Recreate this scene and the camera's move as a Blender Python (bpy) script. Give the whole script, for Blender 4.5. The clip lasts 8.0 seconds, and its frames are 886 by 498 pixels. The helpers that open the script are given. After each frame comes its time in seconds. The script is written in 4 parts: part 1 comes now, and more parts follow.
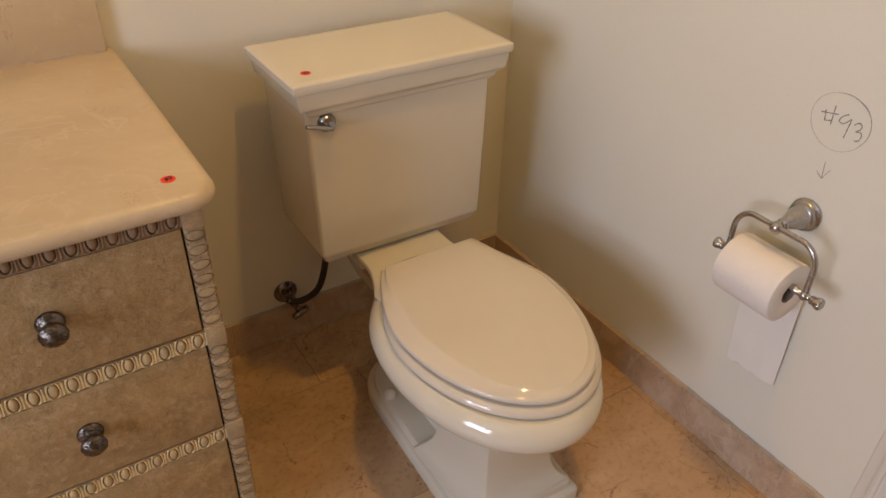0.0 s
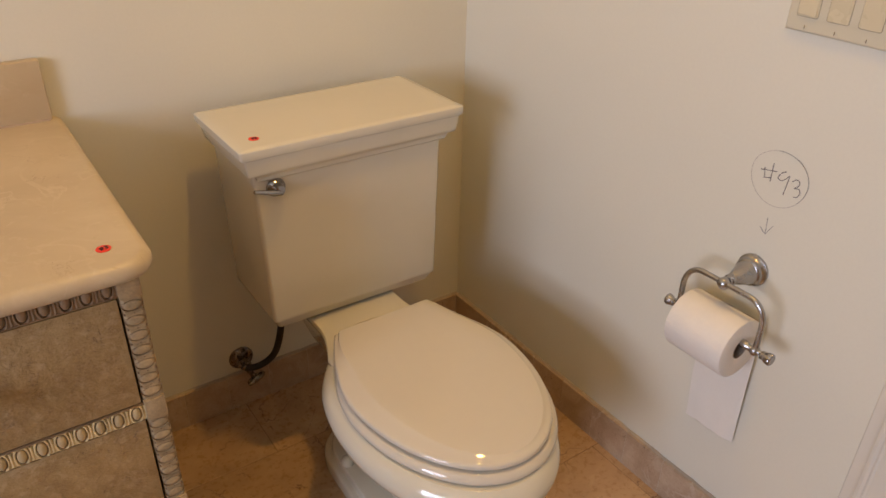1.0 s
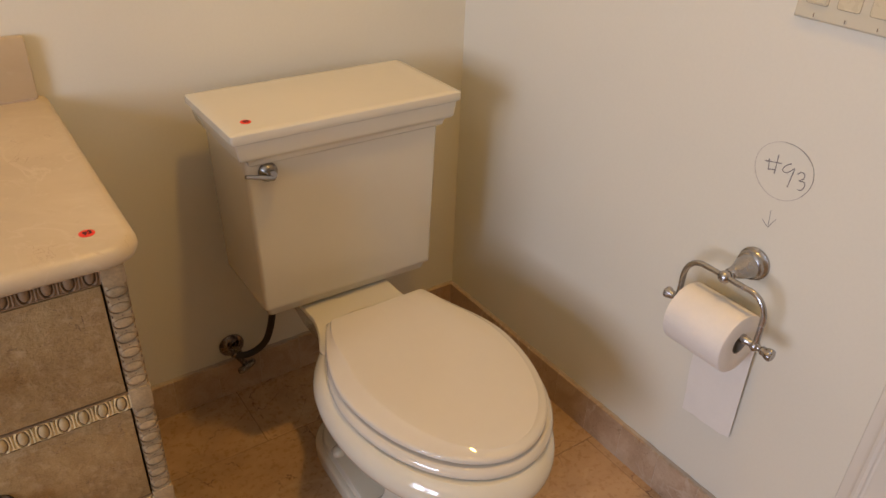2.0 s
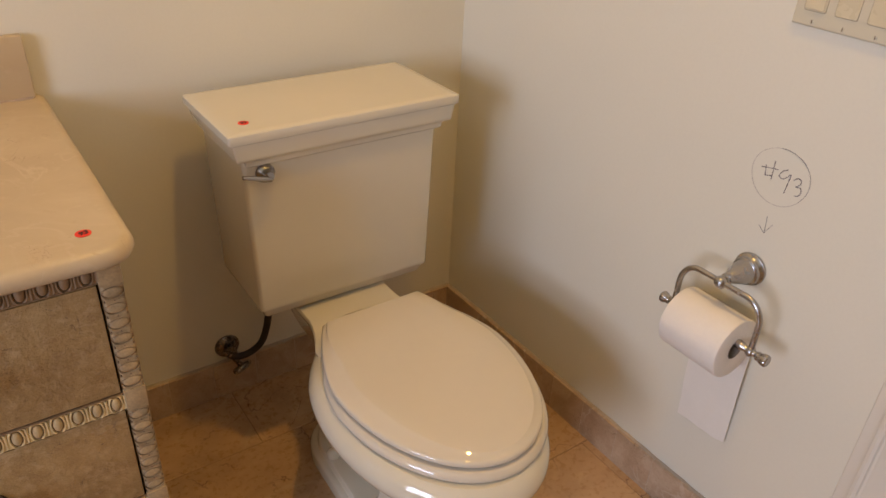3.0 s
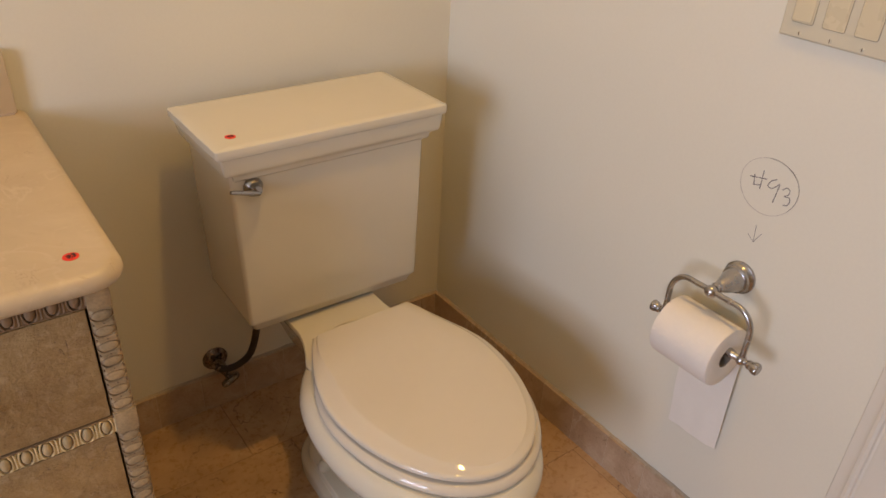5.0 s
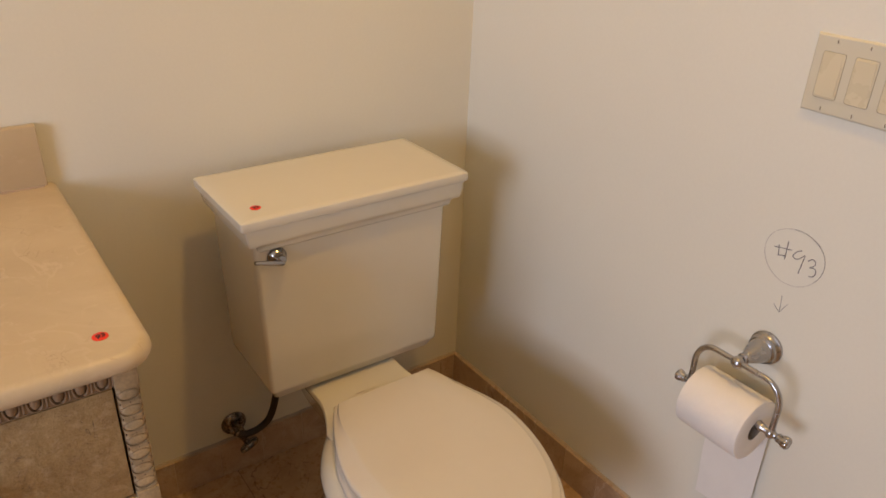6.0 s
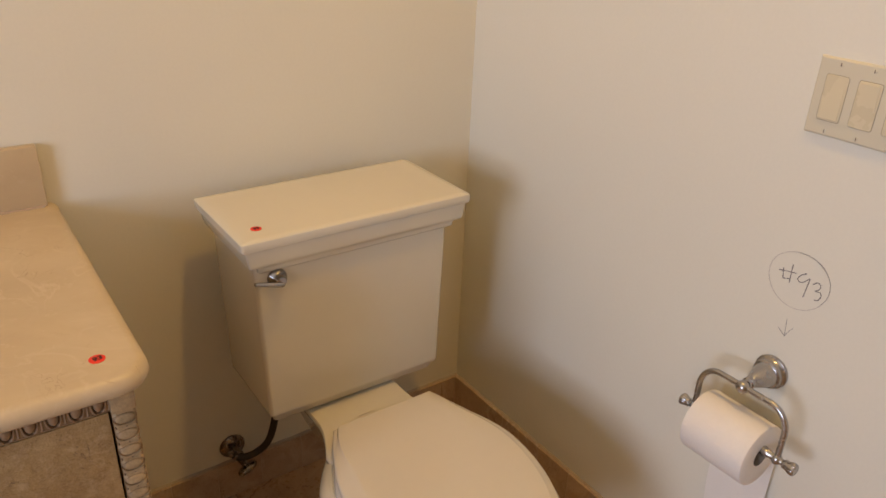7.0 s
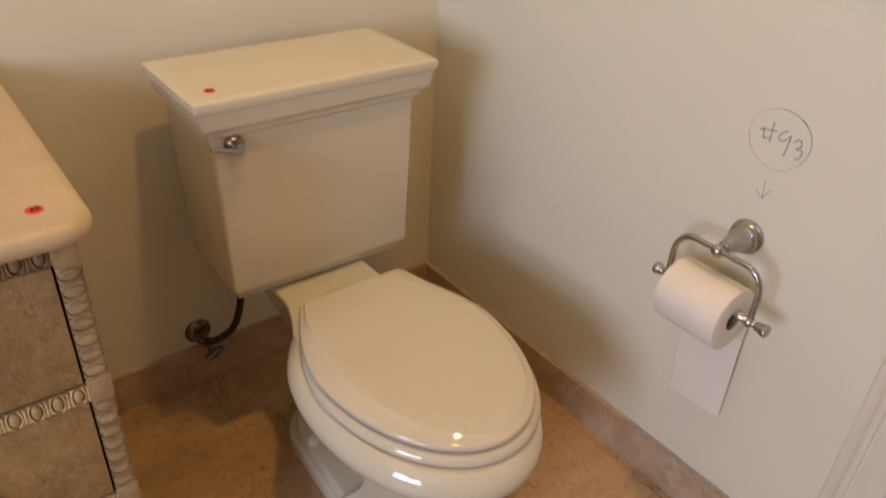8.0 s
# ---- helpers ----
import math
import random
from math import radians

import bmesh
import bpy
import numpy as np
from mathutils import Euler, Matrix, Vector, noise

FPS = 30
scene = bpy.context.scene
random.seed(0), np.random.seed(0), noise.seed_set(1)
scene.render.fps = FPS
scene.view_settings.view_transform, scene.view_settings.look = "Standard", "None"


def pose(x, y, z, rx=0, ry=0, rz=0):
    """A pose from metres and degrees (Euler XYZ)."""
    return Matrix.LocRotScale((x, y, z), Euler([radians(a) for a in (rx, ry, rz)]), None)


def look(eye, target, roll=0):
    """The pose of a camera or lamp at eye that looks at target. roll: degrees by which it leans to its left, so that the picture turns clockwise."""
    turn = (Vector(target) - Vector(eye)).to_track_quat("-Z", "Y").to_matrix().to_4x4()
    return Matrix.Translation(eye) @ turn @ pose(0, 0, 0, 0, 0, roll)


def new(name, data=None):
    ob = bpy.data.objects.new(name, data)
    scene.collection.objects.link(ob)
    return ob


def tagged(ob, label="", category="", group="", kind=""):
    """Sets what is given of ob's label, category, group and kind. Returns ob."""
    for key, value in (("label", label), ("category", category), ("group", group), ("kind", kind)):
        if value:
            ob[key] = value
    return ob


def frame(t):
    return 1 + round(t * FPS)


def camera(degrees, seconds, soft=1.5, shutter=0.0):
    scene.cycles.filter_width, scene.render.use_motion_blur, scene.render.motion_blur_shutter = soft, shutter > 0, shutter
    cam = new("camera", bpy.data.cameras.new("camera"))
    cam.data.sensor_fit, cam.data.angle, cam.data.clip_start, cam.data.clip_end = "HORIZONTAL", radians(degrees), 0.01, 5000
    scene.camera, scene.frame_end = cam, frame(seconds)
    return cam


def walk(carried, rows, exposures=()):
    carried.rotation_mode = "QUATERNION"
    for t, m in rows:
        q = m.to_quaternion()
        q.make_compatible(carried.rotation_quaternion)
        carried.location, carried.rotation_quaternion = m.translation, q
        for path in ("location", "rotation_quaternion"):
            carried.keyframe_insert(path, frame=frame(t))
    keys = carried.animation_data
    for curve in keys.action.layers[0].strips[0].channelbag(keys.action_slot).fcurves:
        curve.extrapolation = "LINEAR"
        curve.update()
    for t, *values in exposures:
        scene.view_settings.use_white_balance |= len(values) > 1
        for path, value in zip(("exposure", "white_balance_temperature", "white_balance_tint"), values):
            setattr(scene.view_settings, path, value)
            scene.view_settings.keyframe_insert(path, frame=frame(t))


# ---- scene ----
cam = camera(61.7, 8.0, soft=1.5, shutter=0.4)
PATH = [
    (0, (-1.149, -1.477, 1.321), (-0.253, -0.097, 0.184), 1.3),
    (0.2, (-1.1426, -1.4823, 1.3222), (-0.2327, -0.0936, 0.2071), 1.45),
    (0.5, (-1.132, -1.49, 1.329), (-0.177, -0.084, 0.275), 1.6),
    (1, (-1.107, -1.491, 1.325), (-0.11, -0.078, 0.319), 1.3),
    (1.5, (-1.095, -1.477, 1.313), (-0.087, -0.085, 0.291), 1.9),
    (1.7, (-1.0929, -1.4713, 1.3105), (-0.0903, -0.0842, 0.2765), 2.1),
    (2.8, (-1.0918, -1.4658, 1.3151), (-0.0889, -0.0747, 0.2866), 3.0),
    (3, (-1.092, -1.467, 1.313), (-0.084, -0.08, 0.284), 3.0),
    (3.5, (-1.089, -1.468, 1.32), (-0.057, -0.102, 0.285), 3.4),
    (4, (-1.09, -1.466, 1.323), (-0.04, -0.114, 0.289), 3.4),
    (4.2, (-1.0909, -1.4599, 1.3221), (-0.0365, -0.1115, 0.2879), 3.5),
    (5.3, (-1.0971, -1.4363, 1.3422), (-0.0581, -0.0663, 0.3207), 2.7),
    (5.5, (-1.1, -1.428, 1.352), (-0.062, -0.035, 0.361), 2.4),
    (6, (-1.099, -1.418, 1.366), (-0.05, 0.013, 0.444), 2.3),
    (6.5, (-1.101, -1.417, 1.375), (-0.045, 0.036, 0.494), 2.3),
    (7, (-1.094, -1.41, 1.364), (-0.035, 0.044, 0.491), 2.4),
    (7.5, (-1.084, -1.405, 1.316), (-0.024, 0.007, 0.377), 2.6),
    (8, (-1.079, -1.408, 1.265), (-0.019, -0.093, 0.194), 3.3),
]
walk(cam, [(t, look(eye, target, roll)) for t, eye, target, roll in PATH])

# ---- light ----
world = bpy.data.worlds.new("sky")
scene.world = world
world.use_nodes = True
wn = world.node_tree
sky = wn.nodes.new("ShaderNodeTexSky")
sky.sky_type = "NISHITA"
sky.sun_disc = False
sky.sun_elevation, sky.sun_rotation = radians(35), radians(200)
wn.nodes["Background"].inputs["Strength"].default_value = 0.1
wn.links.new(sky.outputs["Color"], wn.nodes["Background"].inputs["Color"])
scene.view_settings.exposure = 0.0

# the room: corner of back and right wall at the origin, z = 0 on the floor
ROOM_X, ROOM_Y, ROOM_Z = -4.0, -4.2, 2.85
WIN_Y0, WIN_Y1, WIN_Z0, WIN_Z1 = -2.70, -1.30, 0.90, 2.24


def area_lamp(name, at, target, sx, sy, power, colour):
    d = bpy.data.lights.new(name, "AREA")
    d.shape, d.size, d.size_y, d.energy, d.color = "RECTANGLE", sx, sy, power, colour
    ob = new(name, d)
    ob.matrix_world = look(at, target)
    return ob


DAY = (0.861, 0.957, 1.272)
WARM = (1.0, 0.58, 0.14)
WYC, WZM = (WIN_Y0 + WIN_Y1) / 2, (WIN_Z0 + WIN_Z1) / 2
for z0, z1 in ((WIN_Z0 + 0.04, WZM - 0.05), (WZM + 0.05, WIN_Z1 - 0.04)):
    for y0, y1 in ((WIN_Y0 + 0.05, WYC - 0.04), (WYC + 0.04, WIN_Y1 - 0.05)):
        yc, zc = (y0 + y1) / 2, (z0 + z1) / 2
        area_lamp("window_daylight", (ROOM_X - 0.03, yc, zc), (0, yc, zc), y1 - y0, z1 - z0, 17.3, DAY)
CANS = ((-0.47, -0.88, 15.5),)
for x, y, power in CANS:
    can = bpy.data.lights.new("downlight_bulb", "AREA")
    can.shape, can.size, can.energy, can.color = "DISK", 0.11, power, WARM
    can_ob = new("downlight_bulb", can)
    can_ob.location = (x, y, ROOM_Z - 0.012)


# ---- materials ----
def nodes_of(name):
    m = bpy.data.materials.new(name)
    m.use_nodes = True
    t = m.node_tree
    return m, t, t.nodes["Principled BSDF"]


def add(t, kind, **inputs):
    n = t.nodes.new(kind)
    for k, v in inputs.items():
        n.inputs[k.replace("_", " ")].default_value = v
    return n


def coords(t, by_object=False):
    """World position, moved by a random amount for each object where by_object."""
    g = t.nodes.new("ShaderNodeNewGeometry")
    if not by_object:
        return g.outputs["Position"]
    o = t.nodes.new("ShaderNodeObjectInfo")
    sc = t.nodes.new("ShaderNodeMath")
    sc.operation = "MULTIPLY"
    sc.inputs[1].default_value = 37.0
    t.links.new(o.outputs["Random"], sc.inputs[0])
    ad = t.nodes.new("ShaderNodeVectorMath")
    t.links.new(g.outputs["Position"], ad.inputs[0])
    t.links.new(sc.outputs[0], ad.inputs[1])
    return ad.outputs[0]


def noise_of(t, pos, scale, detail=4.0, rough=0.55, distortion=0.0):
    n = add(t, "ShaderNodeTexNoise", Scale=scale, Detail=detail, Roughness=rough, Distortion=distortion)
    t.links.new(pos, n.inputs["Vector"])
    return n.outputs["Fac"]


def ramp(t, fac, stops):
    r = t.nodes.new("ShaderNodeValToRGB")
    e = r.color_ramp.elements
    while len(e) < len(stops):
        e.new(0.5)
    for s, (p, c) in zip(e, stops):
        s.position, s.color = p, (*c, 1) if len(c) == 3 else c
    t.links.new(fac, r.inputs["Fac"])
    return r.outputs["Color"]


def mixed(t, fac, a, b, how="MIX"):
    m = t.nodes.new("ShaderNodeMix")
    m.data_type, m.blend_type = "RGBA", how
    for sock, v in ((m.inputs["Factor"], fac), (m.inputs["A"], a), (m.inputs["B"], b)):
        if isinstance(v, (int, float)):
            sock.default_value = v
        elif isinstance(v, tuple):
            sock.default_value = (*v, 1)
        else:
            t.links.new(v, sock)
    return m.outputs["Result"]


def grey(v):
    return (v, v, v)


def bumped(t, p, height, strength, distance):
    b = add(t, "ShaderNodeBump", Strength=strength, Distance=distance)
    t.links.new(height, b.inputs["Height"])
    t.links.new(b.outputs["Normal"], p.inputs["Normal"])


def surface(name, colour, rough, metal=0.0, vary=0.12, big=3.0, fine=60.0, bump=0.1, depth=0.001, coat=0.0, by_object=False):
    """A plain painted, cast or woven surface with broad and fine variation of tone and gloss."""
    m, t, p = nodes_of(name)
    pos = coords(t, by_object)
    a, b = noise_of(t, pos, big), noise_of(t, pos, fine, 3.0)
    lo = tuple(c * (1 - vary) for c in colour)
    hi = tuple(min(1, c * (1 + vary * 0.7)) for c in colour)
    broad = ramp(t, a, [(0.3, lo), (0.7, hi)])
    both = mixed(t, 0.35, broad, ramp(t, b, [(0.35, lo), (0.65, hi)]))
    t.links.new(both, p.inputs["Base Color"])
    t.links.new(ramp(t, b, [(0.3, grey(rough * 0.85)), (0.7, grey(min(1, rough * 1.15)))]), p.inputs["Roughness"])
    p.inputs["Metallic"].default_value = metal
    p.inputs["Coat Weight"].default_value = coat
    p.inputs["Coat Roughness"].default_value = 0.05
    if bump:
        bumped(t, p, b, bump, depth)
    return m


def stone(name, tones, rough, scale, vein, vein_scale, crack, by_object=True, bump=0.15, streak=1.0, speck=0.22, relief=0.0, fissures=0.0, flecks=0.0):
    """Marble and travertine: clouded tone, pale veins and fine dark cracks and pits."""
    m, t, p = nodes_of(name)
    pos = coords(t, by_object)
    mp = add(t, "ShaderNodeMapping", Scale=(1.0, streak, 1.0), Rotation=(0, 0, 0.5))
    t.links.new(pos, mp.inputs["Vector"])
    pos2 = mp.outputs["Vector"]
    cloud = noise_of(t, pos2, scale, 6.0, 0.6, 0.6)
    base = ramp(t, cloud, [(0.28, tones[0]), (0.5, tones[1]), (0.72, tones[2])])
    fine = noise_of(t, pos, scale * 14, 4.0, 0.65)
    base = mixed(t, speck, base, ramp(t, fine, [(0.36, tones[0]), (0.64, tones[2])]))
    # pale veins
    v = noise_of(t, pos2, vein_scale, 5.0, 0.5, 1.2)
    vm = ramp(t, v, [(0.47, grey(0)), (0.5, grey(1)), (0.53, grey(0))])
    vm2 = mixed(t, 1.0, vm, ramp(t, noise_of(t, pos, vein_scale * 0.7), [(0.45, grey(0)), (0.65, grey(0.55))]), "MULTIPLY")
    base = mixed(t, vm2, base, vein)
    # dark cracks and pits
    c = noise_of(t, pos, vein_scale * 1.1, 5.0, 0.55, 0.9)
    cm = ramp(t, c, [(0.4955, grey(0)), (0.5, grey(1)), (0.5045, grey(0))])
    gate = ramp(t, noise_of(t, pos, vein_scale * 0.9 + 1.7, 2.0), [(0.50, grey(0)), (0.58, grey(1))])
    cm = mixed(t, 1.0, cm, gate, "MULTIPLY")
    base = mixed(t, cm, base, crack)
    if flecks:
        fl = noise_of(t, pos2, flecks, 4.0, 0.6, 1.0)
        base = mixed(t, ramp(t, fl, [(0.60, grey(0)), (0.70, grey(0.34))]), base, vein)
        base = mixed(t, ramp(t, fl, [(0.30, grey(0.35)), (0.40, grey(0))]), base, tones[0])
    if fissures:
        # short crooked filled fissures and dull blotches
        nz = add(t, "ShaderNodeTexNoise", Scale=fissures * 2.2, Detail=4.0, Roughness=0.6)
        t.links.new(pos, nz.inputs["Vector"])
        wob = t.nodes.new("ShaderNodeVectorMath")
        wob.operation = "MULTIPLY_ADD"
        wob.inputs[1].default_value = (0.09, 0.09, 0.09)
        t.links.new(nz.outputs["Color"], wob.inputs[0])
        t.links.new(pos, wob.inputs[2])
        vor = add(t, "ShaderNodeTexVoronoi", Scale=fissures * 1.3)
        vor.feature = "DISTANCE_TO_EDGE"
        t.links.new(wob.outputs[0], vor.inputs["Vector"])
        fm = ramp(t, vor.outputs["Distance"], [(0.0, grey(0.85)), (0.006, grey(0.7)), (0.016, grey(0))])
        fg = ramp(t, noise_of(t, pos, fissures * 1.5 + 2.3, 3.0, 0.6), [(0.565, grey(0)), (0.65, grey(1))])
        fm = mixed(t, 1.0, fm, fg, "MULTIPLY")
        blot = ramp(t, noise_of(t, pos, 11.0, 3.0, 0.5, 0.4), [(0.54, grey(0)), (0.72, grey(0.4))])
        base = mixed(t, blot, base, tones[0])
        pale = ramp(t, noise_of(t, pos, 26.0, 5.0, 0.65, 0.8), [(0.52, grey(0)), (0.70, grey(0.4))])
        base = mixed(t, pale, base, tones[2])
        base = mixed(t, fm, base, crack)
        # each tile was cut from its own slab
        info = t.nodes.new("ShaderNodeObjectInfo")
        base = mixed(t, 1.0, base, ramp(t, info.outputs["Random"], [(0.0, grey(0.88)), (1.0, grey(1.06))]), "MULTIPLY")
    t.links.new(base, p.inputs["Base Color"])
    even = 0.06 if speck < 0.1 else 0.22
    t.links.new(ramp(t, fine if even > 0.1 else cloud, [(0.3, grey(rough * (1 - even))), (0.7, grey(min(1, rough * (1 + even))))]), p.inputs["Roughness"])
    h = mixed(t, 0.5, fine, cm, "SUBTRACT")
    if relief:
        lumps = noise_of(t, pos, relief, 6.0, 0.62, 0.15)
        h = mixed(t, 0.8, h, lumps)
        chips = ramp(t, lumps, [(0.53, grey(0)), (0.68, grey(0.55))])
        base = mixed(t, chips, base, vein)
        t.links.new(base, p.inputs["Base Color"])
        bumped(t, p, h, bump, 0.004)
    else:
        bumped(t, p, h, bump, 0.0015)
    return m


PAINT = surface("wall_paint", (0.722, 0.679, 0.550), 0.55, vary=0.03, big=1.5, fine=160, bump=0.06, depth=0.0008)
# unseen walls: tan made up to dim and warm the light they bounce
TAN_BOUNCE = surface("tan_bounce_paint", (0.46, 0.288, 0.095), 0.6, vary=0.03, big=1.5, fine=160, bump=0.1)
CEIL = surface("ceiling_paint", (0.72, 0.675, 0.54), 0.7, vary=0.03, big=1.5, fine=120)
WHITE = surface("white_gloss_paint", (0.69, 0.637, 0.535), 0.4, vary=0.015, big=2, fine=40, bump=0.02)
FLOOR = stone("honey_marble", ((0.315, 0.187, 0.094), (0.455, 0.284, 0.148), (0.555, 0.368, 0.210)), 0.3, 5.0, (0.56, 0.40, 0.24), 3.2, (0.13, 0.047, 0.024), speck=0.16, fissures=6.5)
SKIRT = stone("tan_marble", ((0.325, 0.216, 0.132), (0.43, 0.298, 0.190), (0.54, 0.405, 0.280)), 0.34, 14.0, (0.60, 0.50, 0.39), 9.0, (0.2, 0.12, 0.06))
CREAM = stone("cream_marble", ((0.48, 0.365, 0.226), (0.535, 0.418, 0.262), (0.595, 0.478, 0.318)), 0.36, 4.5, (0.645, 0.53, 0.375), 7.0, (0.41, 0.29, 0.18), by_object=False, bump=0.015, streak=1.15, speck=0.03, flecks=34.0)
GROUT = surface("grout", (0.50, 0.39, 0.28), 0.9, vary=0.2, big=12, fine=200, bump=0.4)
FLOOR_GROUT = surface("floor_grout", (0.29, 0.172, 0.084), 0.85, vary=0.2, big=12, fine=200, bump=0.3)
CAULK = surface("caulk", (0.37, 0.272, 0.19), 0.6, vary=0.15, big=20, fine=90)
CREAM_CAULK = surface("cream_caulk", (0.42, 0.345, 0.26), 0.6, vary=0.15, big=20, fine=90)
DRAWER = stone("faux_stone_finish", ((0.24, 0.142, 0.058), (0.355, 0.230, 0.093), (0.46, 0.318, 0.150)), 0.42, 30.0, (0.50, 0.36, 0.205), 22.0, (0.15, 0.085, 0.04), by_object=True, bump=0.9, streak=1.4, speck=0.38, relief=75.0)
GILT = surface("antique_cream_finish", (0.37, 0.260, 0.135), 0.7, vary=0.4, big=40, fine=260, bump=0.3, by_object=True)
GILT_PALE = surface("pale_antique_finish", (0.69, 0.52, 0.262), 0.7, vary=0.3, big=40, fine=260, bump=0.3, by_object=True)
# umber of the trim: antique glaze, and shade painted into the carved hollows
GLAZE_SHADE = surface("umber_glaze_shade", (0.25, 0.158, 0.083), 0.6, vary=0.25, big=30, fine=240, bump=0.3)
GILT_EGG = surface("rubbed_tan_finish", (0.47, 0.340, 0.168), 0.7, vary=0.3, big=40, fine=260, bump=0.3, by_object=True)
# darkest hollows: glaze and groove shade both held in this colour
UMBER = surface("umber_hollow_shade", (0.165, 0.100, 0.052), 0.65, vary=0.3, big=40, fine=240, bump=0.2)
DARK = surface("dark_gap", (0.03, 0.022, 0.016), 0.8, vary=0.1)
PORC = surface("biscuit_porcelain", (0.642, 0.584, 0.452), 0.09, vary=0.015, big=3, fine=30, bump=0.012, coat=0.5)
SEAT = surface("biscuit_plastic", (0.630, 0.558, 0.437), 0.05, vary=0.015, big=3, fine=40, bump=0.015, coat=0.2)
CHROME = surface("chrome", (0.36, 0.345, 0.335), 0.14, metal=1.0, vary=0.05, fine=120, bump=0.02)
NICKEL = surface("brushed_nickel", (0.42, 0.40, 0.385), 0.25, metal=1.0, vary=0.03, big=12, fine=35, bump=0.0)
PEWTER = surface("aged_pewter", (0.145, 0.12, 0.10), 0.13, metal=1.0, vary=0.75, big=140, fine=230, bump=0.75, depth=0.0022)
BRONZE = surface("tarnished_valve_metal", (0.24, 0.195, 0.165), 0.27, metal=1.0, vary=0.35, big=40, fine=200, bump=0.2)
CHROME_OLD = surface("worn_chrome", (0.27, 0.24, 0.21), 0.25, metal=1.0, vary=0.25, big=40, fine=200, bump=0.1)
HOSE = surface("dark_hose", (0.028, 0.018, 0.012), 0.55, vary=0.2, fine=300, bump=0.3)
PAPER = surface("white_tissue", (0.765, 0.70, 0.61), 0.95, vary=0.03, big=20, fine=170, bump=0.55, depth=0.0015)
PLY = surface("single_ply_tissue", (0.805, 0.742, 0.64), 0.95, vary=0.03, big=25, fine=300, bump=0.35)
CARD = surface("grey_cardboard", (0.22, 0.17, 0.12), 0.9, vary=0.1)
ALMOND = surface("almond_plastic", (0.61, 0.55, 0.40), 0.35, vary=0.015, big=6, fine=30, bump=0.0)
IVORY = surface("ivory_plastic", (0.64, 0.55, 0.36), 0.28, vary=0.008, big=6, fine=25, bump=0.0)
PENCIL = surface("pencil_graphite", (0.23, 0.205, 0.18), 0.7, vary=0.5, big=90, fine=500)
PENCIL_FAINT = surface("faint_pencil", (0.52, 0.463, 0.385), 0.7, vary=0.35, big=40, fine=500)
MARK = surface("faded_print", (0.595, 0.520, 0.395), 0.3, vary=0.15, big=200, fine=500)
RED = surface("red_sticker", (0.78, 0.035, 0.012), 0.5, vary=0.08, big=90, fine=400)
INK = surface("dark_ink", (0.05, 0.006, 0.005), 0.6, vary=0.1)
SLOT = surface("slot_shadow", (0.34, 0.275, 0.18), 0.7, vary=0.1)

gm, gt, gp = nodes_of("window_glass")
gp.inputs["Base Color"].default_value = (1, 1, 1, 1)
gp.inputs["Roughness"].default_value = 0.02
gp.inputs["Transmission Weight"].default_value = 1.0
GLASS = gm
bm_, bt_, bp_ = nodes_of("lit_frosted_glass")
bp_.inputs["Base Color"].default_value = (0.9, 0.85, 0.75, 1)
bp_.inputs["Emission Color"].default_value = (*WARM, 1)
bp_.inputs["Emission Strength"].default_value = 6.0
LIT = bm_


# ---- building helpers ----
def thing(name, at, label, category, group="", kind=""):
    ob = new(name)
    ob.location = at
    ob.empty_display_size = 0.05
    return tagged(ob, label, category, group, kind)


def root_place(ob):
    p = Vector((0, 0, 0))
    while ob:
        p += ob.location
        ob = ob.parent
    return p


def finish(bm, material, name, smooth=35):
    bmesh.ops.recalc_face_normals(bm, faces=bm.faces[:])
    me = bpy.data.meshes.new(name)
    bm.to_mesh(me)
    bm.free()
    me.materials.append(material)
    if smooth:
        me.shade_smooth()
        me.set_sharp_from_angle(angle=radians(smooth))
    return me


def part(name, bm, material, parent=None, label="", smooth=35):
    """Links a bmesh that is drawn in world metres as one mesh object under parent."""
    if parent is not None:
        bmesh.ops.translate(bm, verts=bm.verts[:], vec=-root_place(parent))
    ob = new(name, finish(bm, material, name, smooth))
    ob.parent = parent
    return tagged(ob, label)


def whole(name, bm, material, label, category, kind="", group="", smooth=35):
    """A top-level thing or a piece of the setting that is one mesh, with its origin at its base."""
    xs = [v.co for v in bm.verts]
    base = Vector(((min(c.x for c in xs) + max(c.x for c in xs)) / 2, (min(c.y for c in xs) + max(c.y for c in xs)) / 2, min(c.z for c in xs)))
    bmesh.ops.translate(bm, verts=bm.verts[:], vec=-base)
    ob = new(name, finish(bm, material, name, smooth))
    ob.location = base
    return tagged(ob, label, category, group, kind)


def box(x0, x1, y0, y1, z0, z1, bevel=0.0, bm=None, seg=2):
    b = bmesh.new()
    bmesh.ops.create_cube(b, size=1.0)
    for v in b.verts:
        v.co = Vector((x0 + (v.co.x + 0.5) * (x1 - x0), y0 + (v.co.y + 0.5) * (y1 - y0), z0 + (v.co.z + 0.5) * (z1 - z0)))
    if bevel:
        bmesh.ops.bevel(b, geom=b.edges[:], offset=bevel, segments=seg, affect="EDGES", profile=0.5)
    return join(bm, b)


def join(bm, b):
    if bm is None:
        return b
    me = bpy.data.meshes.new("tmp")
    b.to_mesh(me)
    b.free()
    bm.from_mesh(me)
    bpy.data.meshes.remove(me)
    return bm


